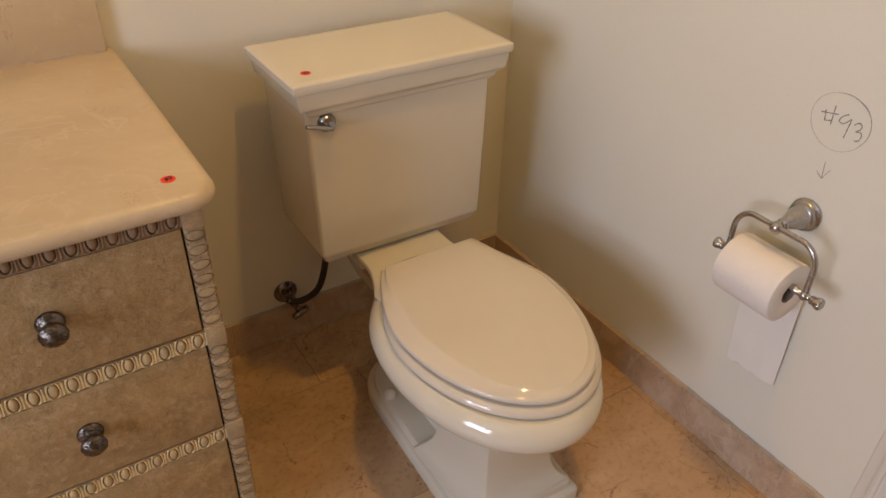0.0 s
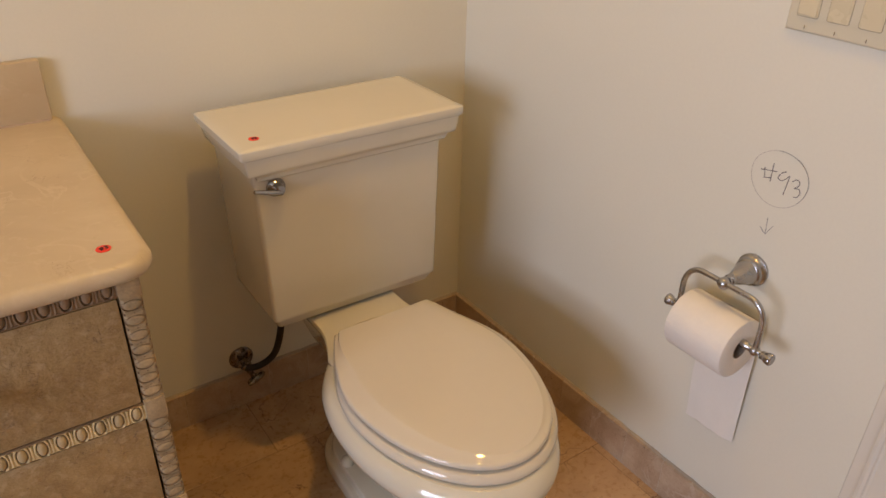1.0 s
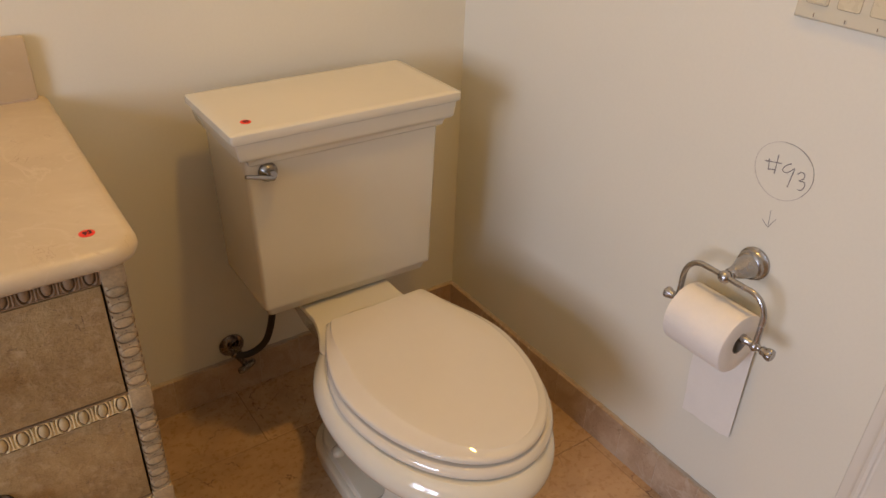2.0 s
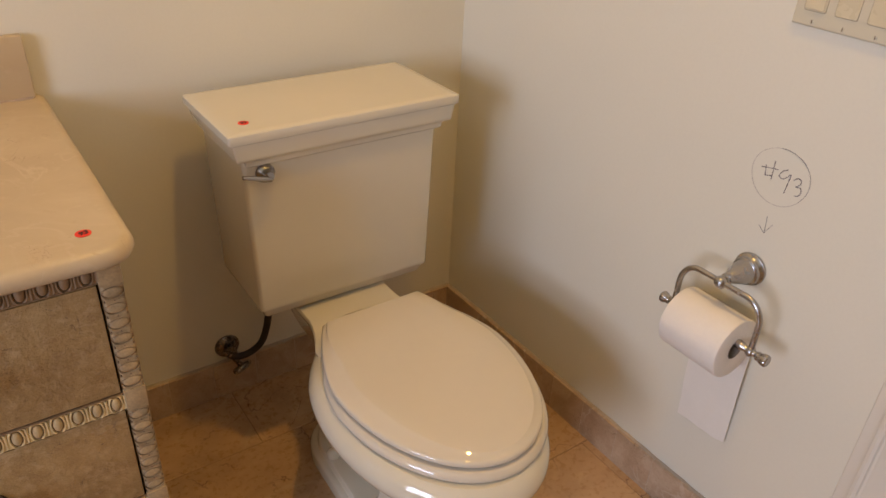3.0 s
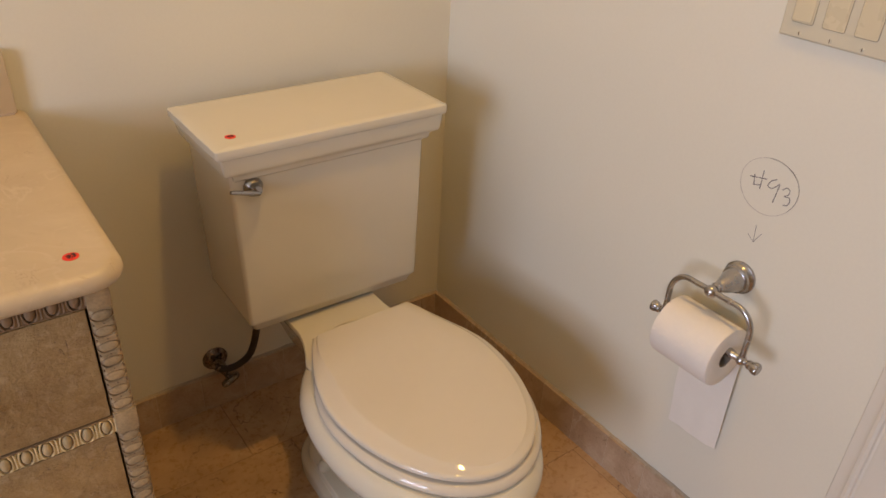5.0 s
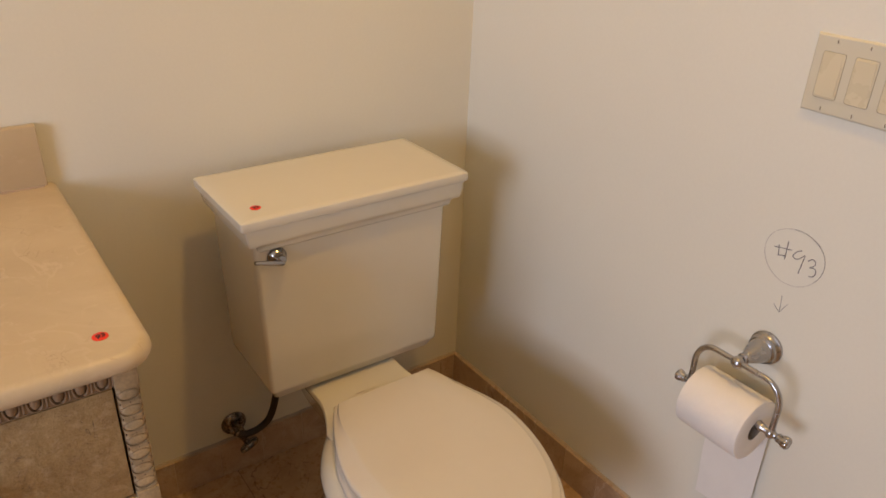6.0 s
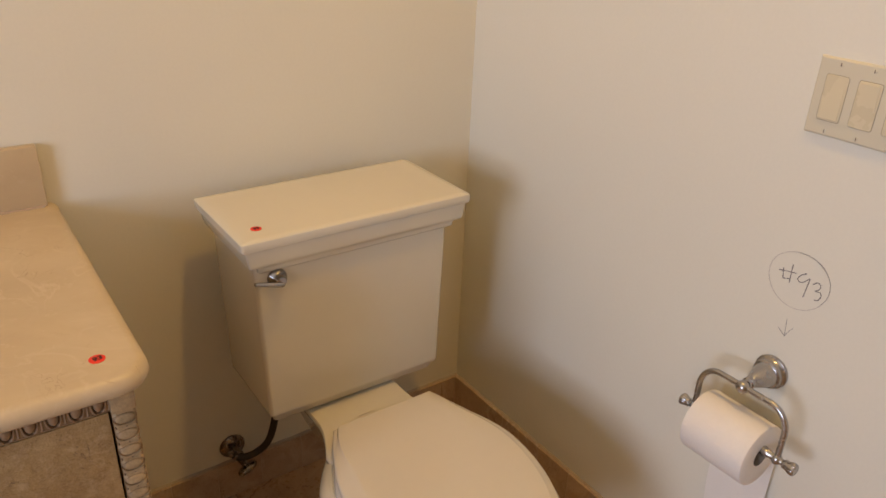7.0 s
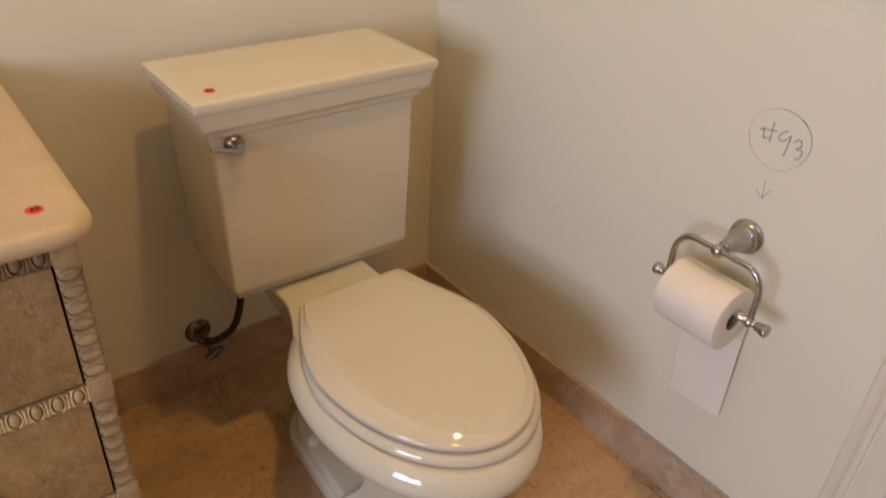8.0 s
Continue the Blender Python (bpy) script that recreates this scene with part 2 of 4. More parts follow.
def loft(rings, cap0=True, cap1=True, bm=None, closed=True):
    """Skin over rings of equal numbers of points."""
    b = bmesh.new()
    vs = [[b.verts.new(p) for p in r] for r in rings]
    n = len(rings[0])
    for r0, r1 in zip(vs, vs[1:]):
        for i in range(n if closed else n - 1):
            j = (i + 1) % n
            b.faces.new((r0[i], r0[j], r1[j], r1[i]))
    if cap0 and closed:
        b.faces.new(vs[0][::-1])
    if cap1 and closed:
        b.faces.new(vs[-1])
    return join(bm, b)


def turned(profile, origin, axis, n=32, bm=None):
    """A lathe-turned solid: profile of (radius, distance along axis)."""
    q = Vector((0, 0, 1)).rotation_difference(Vector(axis).normalized())
    o = Vector(origin)
    rings = [[o + q @ Vector((max(r, 1e-4) * math.cos(2 * math.pi * i / n), max(r, 1e-4) * math.sin(2 * math.pi * i / n), h)) for i in range(n)] for r, h in profile]
    return loft(rings, bm=bm)


def smooth_line(points, steps=8):
    """Catmull-Rom curve through the points."""
    p = [Vector(a) for a in points]
    p = [2 * p[0] - p[1]] + p + [2 * p[-1] - p[-2]]
    out = []
    for i in range(1, len(p) - 2):
        a, b, c, d = p[i - 1:i + 3]
        for k in range(steps):
            t = k / steps
            out.append(0.5 * ((2 * b) + (c - a) * t + (2 * a - 5 * b + 4 * c - d) * t * t + (3 * b - a - 3 * c + d) * t ** 3))
    out.append(p[-2])
    return out


def tube(points, radius, n=12, bm=None):
    """A round bar along a line of points; radius may be a list."""
    rings = []
    up = None
    for i, p in enumerate(points):
        d = (points[min(i + 1, len(points) - 1)] - points[max(i - 1, 0)]).normalized()
        if up is None:
            up = d.orthogonal().normalized()
        up = (up - d * up.dot(d)).normalized()
        side = d.cross(up)
        r = radius[i] if isinstance(radius, (list, tuple)) else radius
        rings.append([p + r * (math.cos(2 * math.pi * k / n) * up + math.sin(2 * math.pi * k / n) * side) for k in range(n)])
    return loft(rings, bm=bm)


def rounded_rect(x0, x1, y0, y1, r, z, n=6):
    """A ring in the plane z with rounded corners."""
    r = max(min(r, (x1 - x0) / 2 - 1e-4, (y1 - y0) / 2 - 1e-4), 1e-4)
    out = []
    for cx, cy, a0 in ((x1 - r, y1 - r, 0), (x0 + r, y1 - r, 90), (x0 + r, y0 + r, 180), (x1 - r, y0 + r, 270)):
        for k in range(n + 1):
            a = radians(a0 + 90 * k / n)
            out.append(Vector((cx + r * math.cos(a), cy + r * math.sin(a), z)))
    return out


def slab(x0, x1, y0, y1, profile, r, bm=None):
    """Rounded-corner slab lofted upwards: profile of (inset, z)."""
    return loft([rounded_rect(x0 + i, x1 - i, y0 + i, y1 - i, max(r - i, 0.001), z) for i, z in profile], bm=bm)


# ---- the room ----
def wall_with_opening(name, label, axis, at, thick, lo, hi, top, hole, paint=None):
    """axis 'x': a wall in the plane x = at, running along y; hole: (from, to, bottom, top)."""
    a, b, z0, z1 = hole
    bm = None
    for s0, s1, h0, h1 in ((lo, a, 0, top), (b, hi, 0, top), (a, b, z1, top), (a, b, 0, z0)):
        if s1 - s0 > 1e-4 and h1 - h0 > 1e-4:
            bm = box(min(at, at + thick), max(at, at + thick), s0, s1, h0, h1, bm=bm)
    return whole(name, bm, paint or PAINT, label, "wall", "structure", smooth=0)


DOOR_Y0, DOOR_Y1, DOOR_Z = -2.01, -1.229, 2.04
whole("wall_back", box(ROOM_X - 0.12, 0.12, 0, 0.12, 0, ROOM_Z), PAINT, "off-white painted plaster wall behind the toilet", "wall", "structure", smooth=0)
wall_with_opening("wall_right", "off-white painted plaster wall with pencil marks and a doorway", "x", 0.0, 0.12, ROOM_Y, 0.0, ROOM_Z, (DOOR_Y0, DOOR_Y1, 0.0, DOOR_Z))
wall_with_opening("wall_left", "unseen plaster wall with a window, tan added to warm bounced light", "x", ROOM_X, -0.12, ROOM_Y, 0.0, ROOM_Z, (WIN_Y0, WIN_Y1, WIN_Z0, WIN_Z1), TAN_BOUNCE)
whole("wall_front", box(ROOM_X - 0.12, 0.12, ROOM_Y - 0.12, ROOM_Y, 0, ROOM_Z), TAN_BOUNCE, "unseen plain plaster wall, tan added to warm bounced light", "wall", "structure", smooth=0)
whole("ceiling", box(ROOM_X - 0.12, 0.12, ROOM_Y - 0.12, 0.12, ROOM_Z, ROOM_Z + 0.1), CEIL, "plain white painted ceiling", "ceiling", "structure", smooth=0)
floor = whole("floor", box(ROOM_X - 0.12, 0.12, ROOM_Y - 0.12, 0.12, -0.08, -0.0012), FLOOR_GROUT, "honey-brown marble tile floor with thin brown joints", "floor", "structure", smooth=0)


def window():
    w = thing("window_1", (ROOM_X, WYC, WIN_Z0), "white-framed sash window letting in daylight", "window", kind="structure")
    f = 0.04
    bm = None
    for y0, y1, z0, z1 in ((WIN_Y0, WIN_Y0 + f, WIN_Z0, WIN_Z1), (WIN_Y1 - f, WIN_Y1, WIN_Z0, WIN_Z1), (WIN_Y0 + f, WIN_Y1 - f, WIN_Z0, WIN_Z0 + f),
                           (WIN_Y0 + f, WIN_Y1 - f, WIN_Z1 - f, WIN_Z1), (WIN_Y0 + f, WIN_Y1 - f, WZM - 0.05, WZM + 0.05),
                           (WYC - 0.04, WYC + 0.04, WIN_Z0 + f, WZM - 0.05), (WYC - 0.04, WYC + 0.04, WZM + 0.05, WIN_Z1 - f)):
        bm = box(ROOM_X - 0.10, ROOM_X - 0.05, y0, y1, z0, z1, 0.003, bm)
    part("window_frame", bm, WHITE, w)
    part("window_sill", box(ROOM_X - 0.02, ROOM_X + 0.05, WIN_Y0 - 0.04, WIN_Y1 + 0.04, WIN_Z0 - 0.03, WIN_Z0 - 0.002, 0.006), WHITE, w)
    for z0, z1 in ((WIN_Z0 + f, WZM - 0.05), (WZM + 0.05, WIN_Z1 - f)):
        for y0, y1 in ((WIN_Y0 + f, WYC - 0.04), (WYC + 0.04, WIN_Y1 - f)):
            p = part("pane", box(ROOM_X - 0.08, ROOM_X - 0.075, y0, y1, z0, z1), GLASS, w, smooth=0)
            p.visible_shadow = False


window()


def door():
    d = thing("door_1", (0.05, (DOOR_Y0 + DOOR_Y1) / 2, 0), "closed white painted panel door in its jamb", "door", kind="structure")
    bm = box(0.0, 0.12, DOOR_Y1 - 0.018, DOOR_Y1 - 0.001, 0, DOOR_Z, 0.002)
    bm = box(0.0, 0.12, DOOR_Y0 + 0.001, DOOR_Y0 + 0.018, 0, DOOR_Z, 0.002, bm)
    bm = box(0.0, 0.12, DOOR_Y0 + 0.019, DOOR_Y1 - 0.019, DOOR_Z - 0.018, DOOR_Z - 0.001, 0.002, bm)
    part("jamb", bm, WHITE, d)
    y0, y1 = DOOR_Y0 + 0.022, DOOR_Y1 - 0.022
    bm = box(0.03, 0.065, y0, y1, 0.006, DOOR_Z - 0.022, 0.002)
    leaf = part("door_leaf", bm, WHITE, d)
    for z0, z1 in ((0.2, 0.9), (1.05, 1.85)):
        pb = loft([[Vector((x, y, z)) for y, z in ((y0 + 0.11 + i, z0 + i), (y1 - 0.11 - i, z0 + i), (y1 - 0.11 - i, z1 - i), (y0 + 0.11 + i, z1 - i))] for x, i in ((0.031, 0), (0.022, 0.012), (0.022, 0.025), (0.027, 0.04))])
        part("raised_panel", pb, WHITE, leaf)


door()


def casing():
    """Moulded door casing: two stiles and a head with a stepped profile."""
    w = 0.087
    prof = [(0.0, 0.0), (0.0008, 0.0035), (0.003, 0.0050), (0.016, 0.0062), (0.020, 0.0072), (0.024, 0.0098), (0.029, 0.0108), (0.034, 0.0098), (0.0365, 0.0076), (0.040, 0.0072), (0.044, 0.0082), (0.078, 0.0092), (0.084, 0.0085), (w, 0.006), (w, 0.0)]
    prof = [(o, h * 1.45) for o, h in prof]
    c = thing("trim_1", (0, (DOOR_Y0 + DOOR_Y1) / 2, 0), "white painted moulded door casing", "door casing", kind="structure")
    outer = DOOR_Y1 + w - 0.006
    for s, edge in ((-1, outer), (1, DOOR_Y0 - w + 0.006)):
        r0 = [Vector((-h, edge + s * o, 0.0)) for o, h in prof]
        r1 = [Vector((-h, edge + s * o, DOOR_Z + w - o)) for o, h in prof]
        part("casing_stile", loft([r0, r1]), WHITE, c, smooth=25)
    r0 = [Vector((-h, outer - o, DOOR_Z + w - o)) for o, h in prof]
    r1 = [Vector((-h, DOOR_Y0 - w + 0.006 + o, DOOR_Z + w - o)) for o, h in prof]
    part("casing_head", loft([r0, r1]), WHITE, c, smooth=25)


casing()


# ---- vanity ----
COUNTER_Z, CAB_Y, CAB_R, CAB_L = 0.831, -0.582, -0.960, -1.394


def carved_tile(a, b, hx, hz, zones, upper, name, n=44, face=None, pale=None, groove=None):
    """One repeat of carved moulding, front towards -y, inside half sizes hx, hz. a, b: half width and half height of its boss;
    zones: (share of the boss outline, height, material) outwards; upper: stretch of the outlines above the middle, growing outwards."""
    rings, kinds = [], []
    for share, height, kind in zones:
        ring = []
        for k in range(n):
            w = 2 * math.pi * k / n
            c, sn = math.cos(w), math.sin(w)
            grow = share if share <= 1 else 1 + (share - 1) * (1 + upper * max(0.0, sn))
            x, z = a * grow * c, b * grow * sn
            cut = min(1.0, hx / max(abs(x), 1e-6), hz / max(abs(z), 1e-6))
            if share >= 2:
                side = hx - (0.0018 if share < 3 else 0.0)
                cut = min(side / max(abs(c), 1e-6), hz / max(abs(sn), 1e-6))
                x, z = c, sn
            x, z = x * cut, z * cut
            h = height(x, z, sn) if callable(height) else height
            ring.append(Vector((x, -h, z)))
        rings.append(ring)
        kinds.append(kind)
    bm = bmesh.new()
    vs = [[bm.verts.new(p) for p in r] for r in rings]
    bm.faces.new(vs[0])
    for i, (r0, r1) in enumerate(zip(vs, vs[1:])):
        for k in range(n):
            j = (k + 1) % n
            f = bm.faces.new((r0[k], r1[k], r1[j], r0[j]))
            kind = kinds[i + 1]
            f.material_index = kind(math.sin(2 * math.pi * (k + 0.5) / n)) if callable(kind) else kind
    bmesh.ops.remove_doubles(bm, verts=bm.verts[:], dist=1e-6)
    me = finish(bm, face or GILT_EGG, name, 45)
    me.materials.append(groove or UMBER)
    me.materials.append(pale or GILT_PALE)
    return me


def egg_tile(half, name, face=None, pale=None):
    """An egg in its cup between two darts."""
    d = 0.0058

    def flank(x, z, sn):
        return 0.0020 + 0.0012 * max(0.0, (abs(x) - half + 0.0018) / 0.0018)

    def notch(x, z, sn):
        return 0.0018 - 0.0020 * max(0.0, min(1.0, (sn + 0.15) / 0.3))

    def top_only(sn):
        return 0 if sn > 0.0 else 2
    # material 1 round the egg: glaze with the groove's shade in its colour
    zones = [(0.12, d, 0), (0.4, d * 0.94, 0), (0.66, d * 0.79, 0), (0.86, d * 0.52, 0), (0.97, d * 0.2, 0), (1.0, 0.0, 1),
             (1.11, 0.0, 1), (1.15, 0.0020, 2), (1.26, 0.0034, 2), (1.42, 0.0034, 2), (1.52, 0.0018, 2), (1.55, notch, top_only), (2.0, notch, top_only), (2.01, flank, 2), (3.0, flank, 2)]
    return carved_tile(0.0064, 0.0120, half, 0.0131, zones, 0.15, name, face=face, pale=pale)


def post_tile(half, name):
    """A low oval boss with a deep groove under it and a thin one over it, on a rounded post."""
    def round_over(x):
        return -0.0032 * max(0.0, (abs(x) - 0.0098) / 0.0047) ** 2

    def dome(h):
        return lambda x, z, sn: h * (1 - 0.12 * sn) + round_over(x) * 0.6

    def lip(h):
        return lambda x, z, sn: h + round_over(x)

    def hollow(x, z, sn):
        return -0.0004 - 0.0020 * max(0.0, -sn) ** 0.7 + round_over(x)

    # dark colour kept low: glaze plus a painted crescent of shade under the boss
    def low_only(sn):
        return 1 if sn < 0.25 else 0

    def flat(x, z, sn):
        return 0.0010 + round_over(x) * (1 + 1.0 * min(1.0, abs(z) / half) ** 2)
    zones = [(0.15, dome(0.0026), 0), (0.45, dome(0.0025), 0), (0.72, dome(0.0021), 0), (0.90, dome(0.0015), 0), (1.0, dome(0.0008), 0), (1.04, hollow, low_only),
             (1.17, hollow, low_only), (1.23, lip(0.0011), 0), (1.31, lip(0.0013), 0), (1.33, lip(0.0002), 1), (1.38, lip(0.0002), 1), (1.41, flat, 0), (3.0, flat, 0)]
    return carved_tile(0.0120, 0.0072, 0.0145, half, zones, -0.55, name, face=GILT, groove=GLAZE_SHADE)


PITCH_X = (CAB_R - CAB_L - 0.059) / round((CAB_R - CAB_L - 0.059) / 0.0255)
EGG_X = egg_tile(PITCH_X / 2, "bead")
# same tile in one darker brown, for the top rail
EGG_TOP = egg_tile(PITCH_X / 2, "bead", GLAZE_SHADE, GLAZE_SHADE)
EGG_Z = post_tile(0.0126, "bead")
# carved dots and notches, their hollow shade given by dark colour alone
DOT = finish(turned([(0.0010, -0.001), (0.0010, 0.0004), (0.0005, 0.0008)], (0, 0, 0), (0, -1, 0), 8), UMBER, "dot", 50)
NOTCH = finish(loft([[Vector((x, y, z)) for x, z in ((-0.0016, 0.0), (0.0012, 0.0022), (0.0016, 0.0), (0.0012, -0.0022))] for y in (0.001, -0.0005)]), UMBER, "notch", 0)


def bead_run(owner, places, mesh, turn, name="bead"):
    base = root_place(owner)
    for k, p in enumerate(places):
        ob = new(name, mesh)
        ob.parent = owner
        r = random.Random(k * 7 + len(places))
        s = 1 + r.uniform(-0.012, 0.012)
        ob.matrix_basis = Matrix.LocRotScale(Vector(p) - base, Euler((0, radians(turn + r.uniform(-1.0, 1.0)), 0)), (s, 1, s))


def knob(x, y, z, parent):
    q, n = 0.92, 48
    stem = [(0.0195, 0.0), (0.0205, 0.002), (0.0200, 0.0045), (0.0175, 0.0070), (0.0120, 0.0095), (0.0095, 0.012), (0.0095, 0.0185), (0.011, 0.0220)]
    bm = turned([(r * q, h) for r, h in stem], (x, y, z), (0, -1, 0), 28)
    head = []
    for r, h in ((0.009, 0.0215), (0.015, 0.0230), (0.0192, 0.0265), (0.0202, 0.0295), (0.0194, 0.0325), (0.0166, 0.0350), (0.0156, 0.0360), (0.0120, 0.0390), (0.008, 0.0402), (0.0055, 0.0420), (0.001, 0.0430)):
        flute = 0.02 if 0.013 < r < 0.0212 else 0.01
        ring = []
        for k in range(n):
            w = 2 * math.pi * k / n
            rr = r * q * (1 + flute * math.cos(12 * w))
            ring.append(Vector((x + rr * math.cos(w), y - h, z + rr * math.sin(w))))
        head.append(ring)
    part("knob", loft(head, bm=bm), PEWTER, parent, "dark aged pewter knob", smooth=50)


RAILS = ((0.7685, 0.8005), (0.5565, 0.5850), (0.3490, 0.3775), (0.1415, 0.1700))


def vanity():
    v = thing("vanity_cabinet", ((CAB_L + CAB_R) / 2, -0.3, 0), "three-drawer vanity in mottled brown stone finish with carved trim", "vanity")
    part("carcass", box(CAB_L + 0.012, CAB_R - 0.004, CAB_Y + 0.016, -0.002, 0.0, 0.800, 0.002), DARK, v, "dark interior behind the drawers")
    part("side_panel", box(CAB_R - 0.006, CAB_R, CAB_Y + 0.03, -0.014, 0.0, 0.8005, 0.001), DRAWER, v)
    part("side_panel", box(CAB_L, CAB_L + 0.011, CAB_Y + 0.03, -0.002, 0.0, 0.8005, 0.001), DRAWER, v)
    part("plinth", box(CAB_L + 0.03, CAB_R - 0.03, CAB_Y + 0.004, CAB_Y + 0.02, 0.0, 0.1405, 0.003), DRAWER, v)
    for side, (x0, x1) in (("r", (CAB_R - 0.029, CAB_R)), ("l", (CAB_L, CAB_L + 0.029))):
        bm = box(x0, x1, CAB_Y + 0.002, CAB_Y + 0.03, 0.0, 0.8005, 0.0025)
        for z0, z1 in ((0.553, 0.590), (0.345, 0.383), (0.138, 0.175), (0.764, 0.8005)):
            bm = box(x0 - 0.0005, x1 + 0.0005, CAB_Y - 0.0055, CAB_Y + 0.003, z0, z1, 0.002, bm)
        post = part("corner_post", bm, GILT, v, "carved antique cream corner post")
        xm = (x0 + x1) / 2
        spots = []
        for zt, zb in ((0.764, 0.590), (0.553, 0.383), (0.345, 0.175), (0.138, 0.0)):
            n = max(1, round((zt - zb) / 0.0252))
            spots += [(xm, CAB_Y - 0.0016, zb + (zt - zb) * (i + 0.5) / n) for i in range(n)]
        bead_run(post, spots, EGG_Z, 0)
        gaps = [(x, y, z + 0.0126) for x, y, z in spots if not any(abs(z + 0.0126 - e) < 0.010 for e in (0.138, 0.345, 0.553, 0.764))]
        bead_run(post, [(x, CAB_Y - 0.0026, z) for x, y, z in gaps], DOT, 0, "dot")
        bead_run(post, [(x + 0.0118, CAB_Y - 0.0014, z) for x, y, z in gaps], NOTCH, 0, "notch")
        bead_run(post, [(x - 0.0118, CAB_Y - 0.0014, z) for x, y, z in gaps], NOTCH, 180, "notch")
    xa, xb = CAB_L + 0.0295, CAB_R - 0.0295
    for z0, z1 in RAILS:
        bm = box(xa, xb, CAB_Y + 0.002, CAB_Y + 0.02, z0, z1, 0.001)
        bm = box(xa, xb, CAB_Y - 0.002, CAB_Y + 0.006, z0, z0 + 0.0022, 0.0007, bm)
        bm = box(xa, xb, CAB_Y - 0.002, CAB_Y + 0.006, z1 - 0.0022, z1, 0.0007, bm)
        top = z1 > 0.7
        rail = part("carved_rail", bm, GLAZE_SHADE, v, "dark brown egg-and-dart rail" if top else "egg-and-dart rail in antique cream over umber")
        n = round((xb - xa) / 0.0255)
        zm = (z0 + z1) / 2
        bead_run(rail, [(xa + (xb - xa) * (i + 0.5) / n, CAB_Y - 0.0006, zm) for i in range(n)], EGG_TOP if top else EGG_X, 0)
    for (t0, t1), (b0, b1) in zip(RAILS, RAILS[1:]):
        z0, z1 = b1 + 0.0022, t0 - 0.0022
        dr = part("drawer_front", box(xa + 0.003, xb - 0.0026, CAB_Y - 0.001, CAB_Y + 0.018, z0, z1, 0.0015), DRAWER, v, "mottled grey-brown stone-finish drawer front")
        knob((xa + xb) / 2, CAB_Y - 0.001, (z0 + z1) / 2 + 0.006, dr)


vanity()

# worktop with a full bullnose edge
TOP_X, TOP_Y = -0.9355, -0.617
nose = [(0.012, 0.8012)] + [(0.0148 * (1 - math.cos(radians(a))), 0.816 + 0.0148 * math.sin(radians(a))) for a in range(-75, 76, 15)] + [(0.0145, 0.8309), (0.03, 0.831)]
def worktop():
    rings = []
    for i, z in nose:
        front = rounded_rect(CAB_L - 0.028 + i, TOP_X - i, TOP_Y + i, -0.0015, max(0.045 - i, 0.001), z)
        back = rounded_rect(CAB_L - 0.028 + i, TOP_X - i, TOP_Y + i, -0.0015, 0.003, z)
        rings.append(back[:14] + front[14:])
    return loft(rings)


whole("countertop", worktop(), CREAM, "polished cream marble worktop with bullnose edge on the vanity", "countertop", smooth=50)
upstand = whole("backsplash", box(CAB_L - 0.026, -0.9525, -0.0215, -0.0015, 0.8315, 0.942, 0.003), CREAM, "cream marble upstand along the wall", "backsplash")
bead = [[Vector((x, -0.0215 - d, 0.8312)), Vector((x, -0.0215 - d * 0.4, 0.8312 + d * 0.5)), Vector((x, -0.0213, 0.8312 + d)), Vector((x, -0.0205, 0.8312))] for x, d in ((CAB_L - 0.026 + 0.0165 * k, 0.0028 + 0.0008 * math.sin(k * 1.9)) for k in range(29))]
part("caulk_line", loft(bead), CAULK, upstand, "tan caulk along its foot")


def sticker(x, y, z):
    s = thing("sticker", (x, y, z), "small round red sticker with dark handwritten number", "sticker", "red number stickers")
    r = 0.0098
    part("disc", turned([(r, 0.0002), (r, 0.0006), (r * 0.98, 0.0007)], (x, y, z), (0, 0, 1), 36), RED, s)
    c = bpy.data.curves.new("digits", "FONT")
    c.body, c.size, c.align_x, c.align_y, c.extrude, c.shear, c.offset = "93", 0.0120, "CENTER", "CENTER", 0.0001, 0.2, 0.0005
    t = new("digits", c)
    t.data.materials.append(INK)
    t.parent = s
    t.matrix_basis = pose(0, 0, 0.0009, 0, 0, 12)


sticker(-0.990, -0.559, 0.831)


# ---- toilet ----
TANK_X, BOWL_X, LID_X = -0.4745, -0.4830, -0.4745


def egg_ring(hw, tip, yc, back, yb, z, cx=BOWL_X, ins=0.0, nf=44, ns=14, nb=8, end=0.0):
    """Elongated bowl outline: half ellipse in front of yc, a longer one behind it, cut straight at yb.
    end: where given, the outline narrows to this share of its width at yb instead."""
    hw, tip, yb, back = hw - ins, tip + ins, yb - ins, back - ins
    f = yc - tip
    right, mid = [], []
    for k in range(nf + 1):
        a = radians(-90 + 180 * k / nf)
        mid.append(Vector((cx + hw * math.sin(a), yc - f * math.cos(a), z)))
    side = []
    for k in range(1, ns + 1):
        y = yc + (yb - yc) * k / ns
        side.append((hw * (1 - (1 - end) * (k / ns) ** 1.62) if end else hw * math.sqrt(max(0.0, 1 - ((y - yc) / back) ** 2)), y))
    rightside = [Vector((cx + w, y, z)) for w, y in side]
    leftside = [Vector((cx - w, y, z)) for w, y in reversed(side)]
    wb = side[-1][0]
    backline = [Vector((cx + wb - 2 * wb * k / nb, yb, z)) for k in range(1, nb)]
    return mid + rightside + backline + leftside


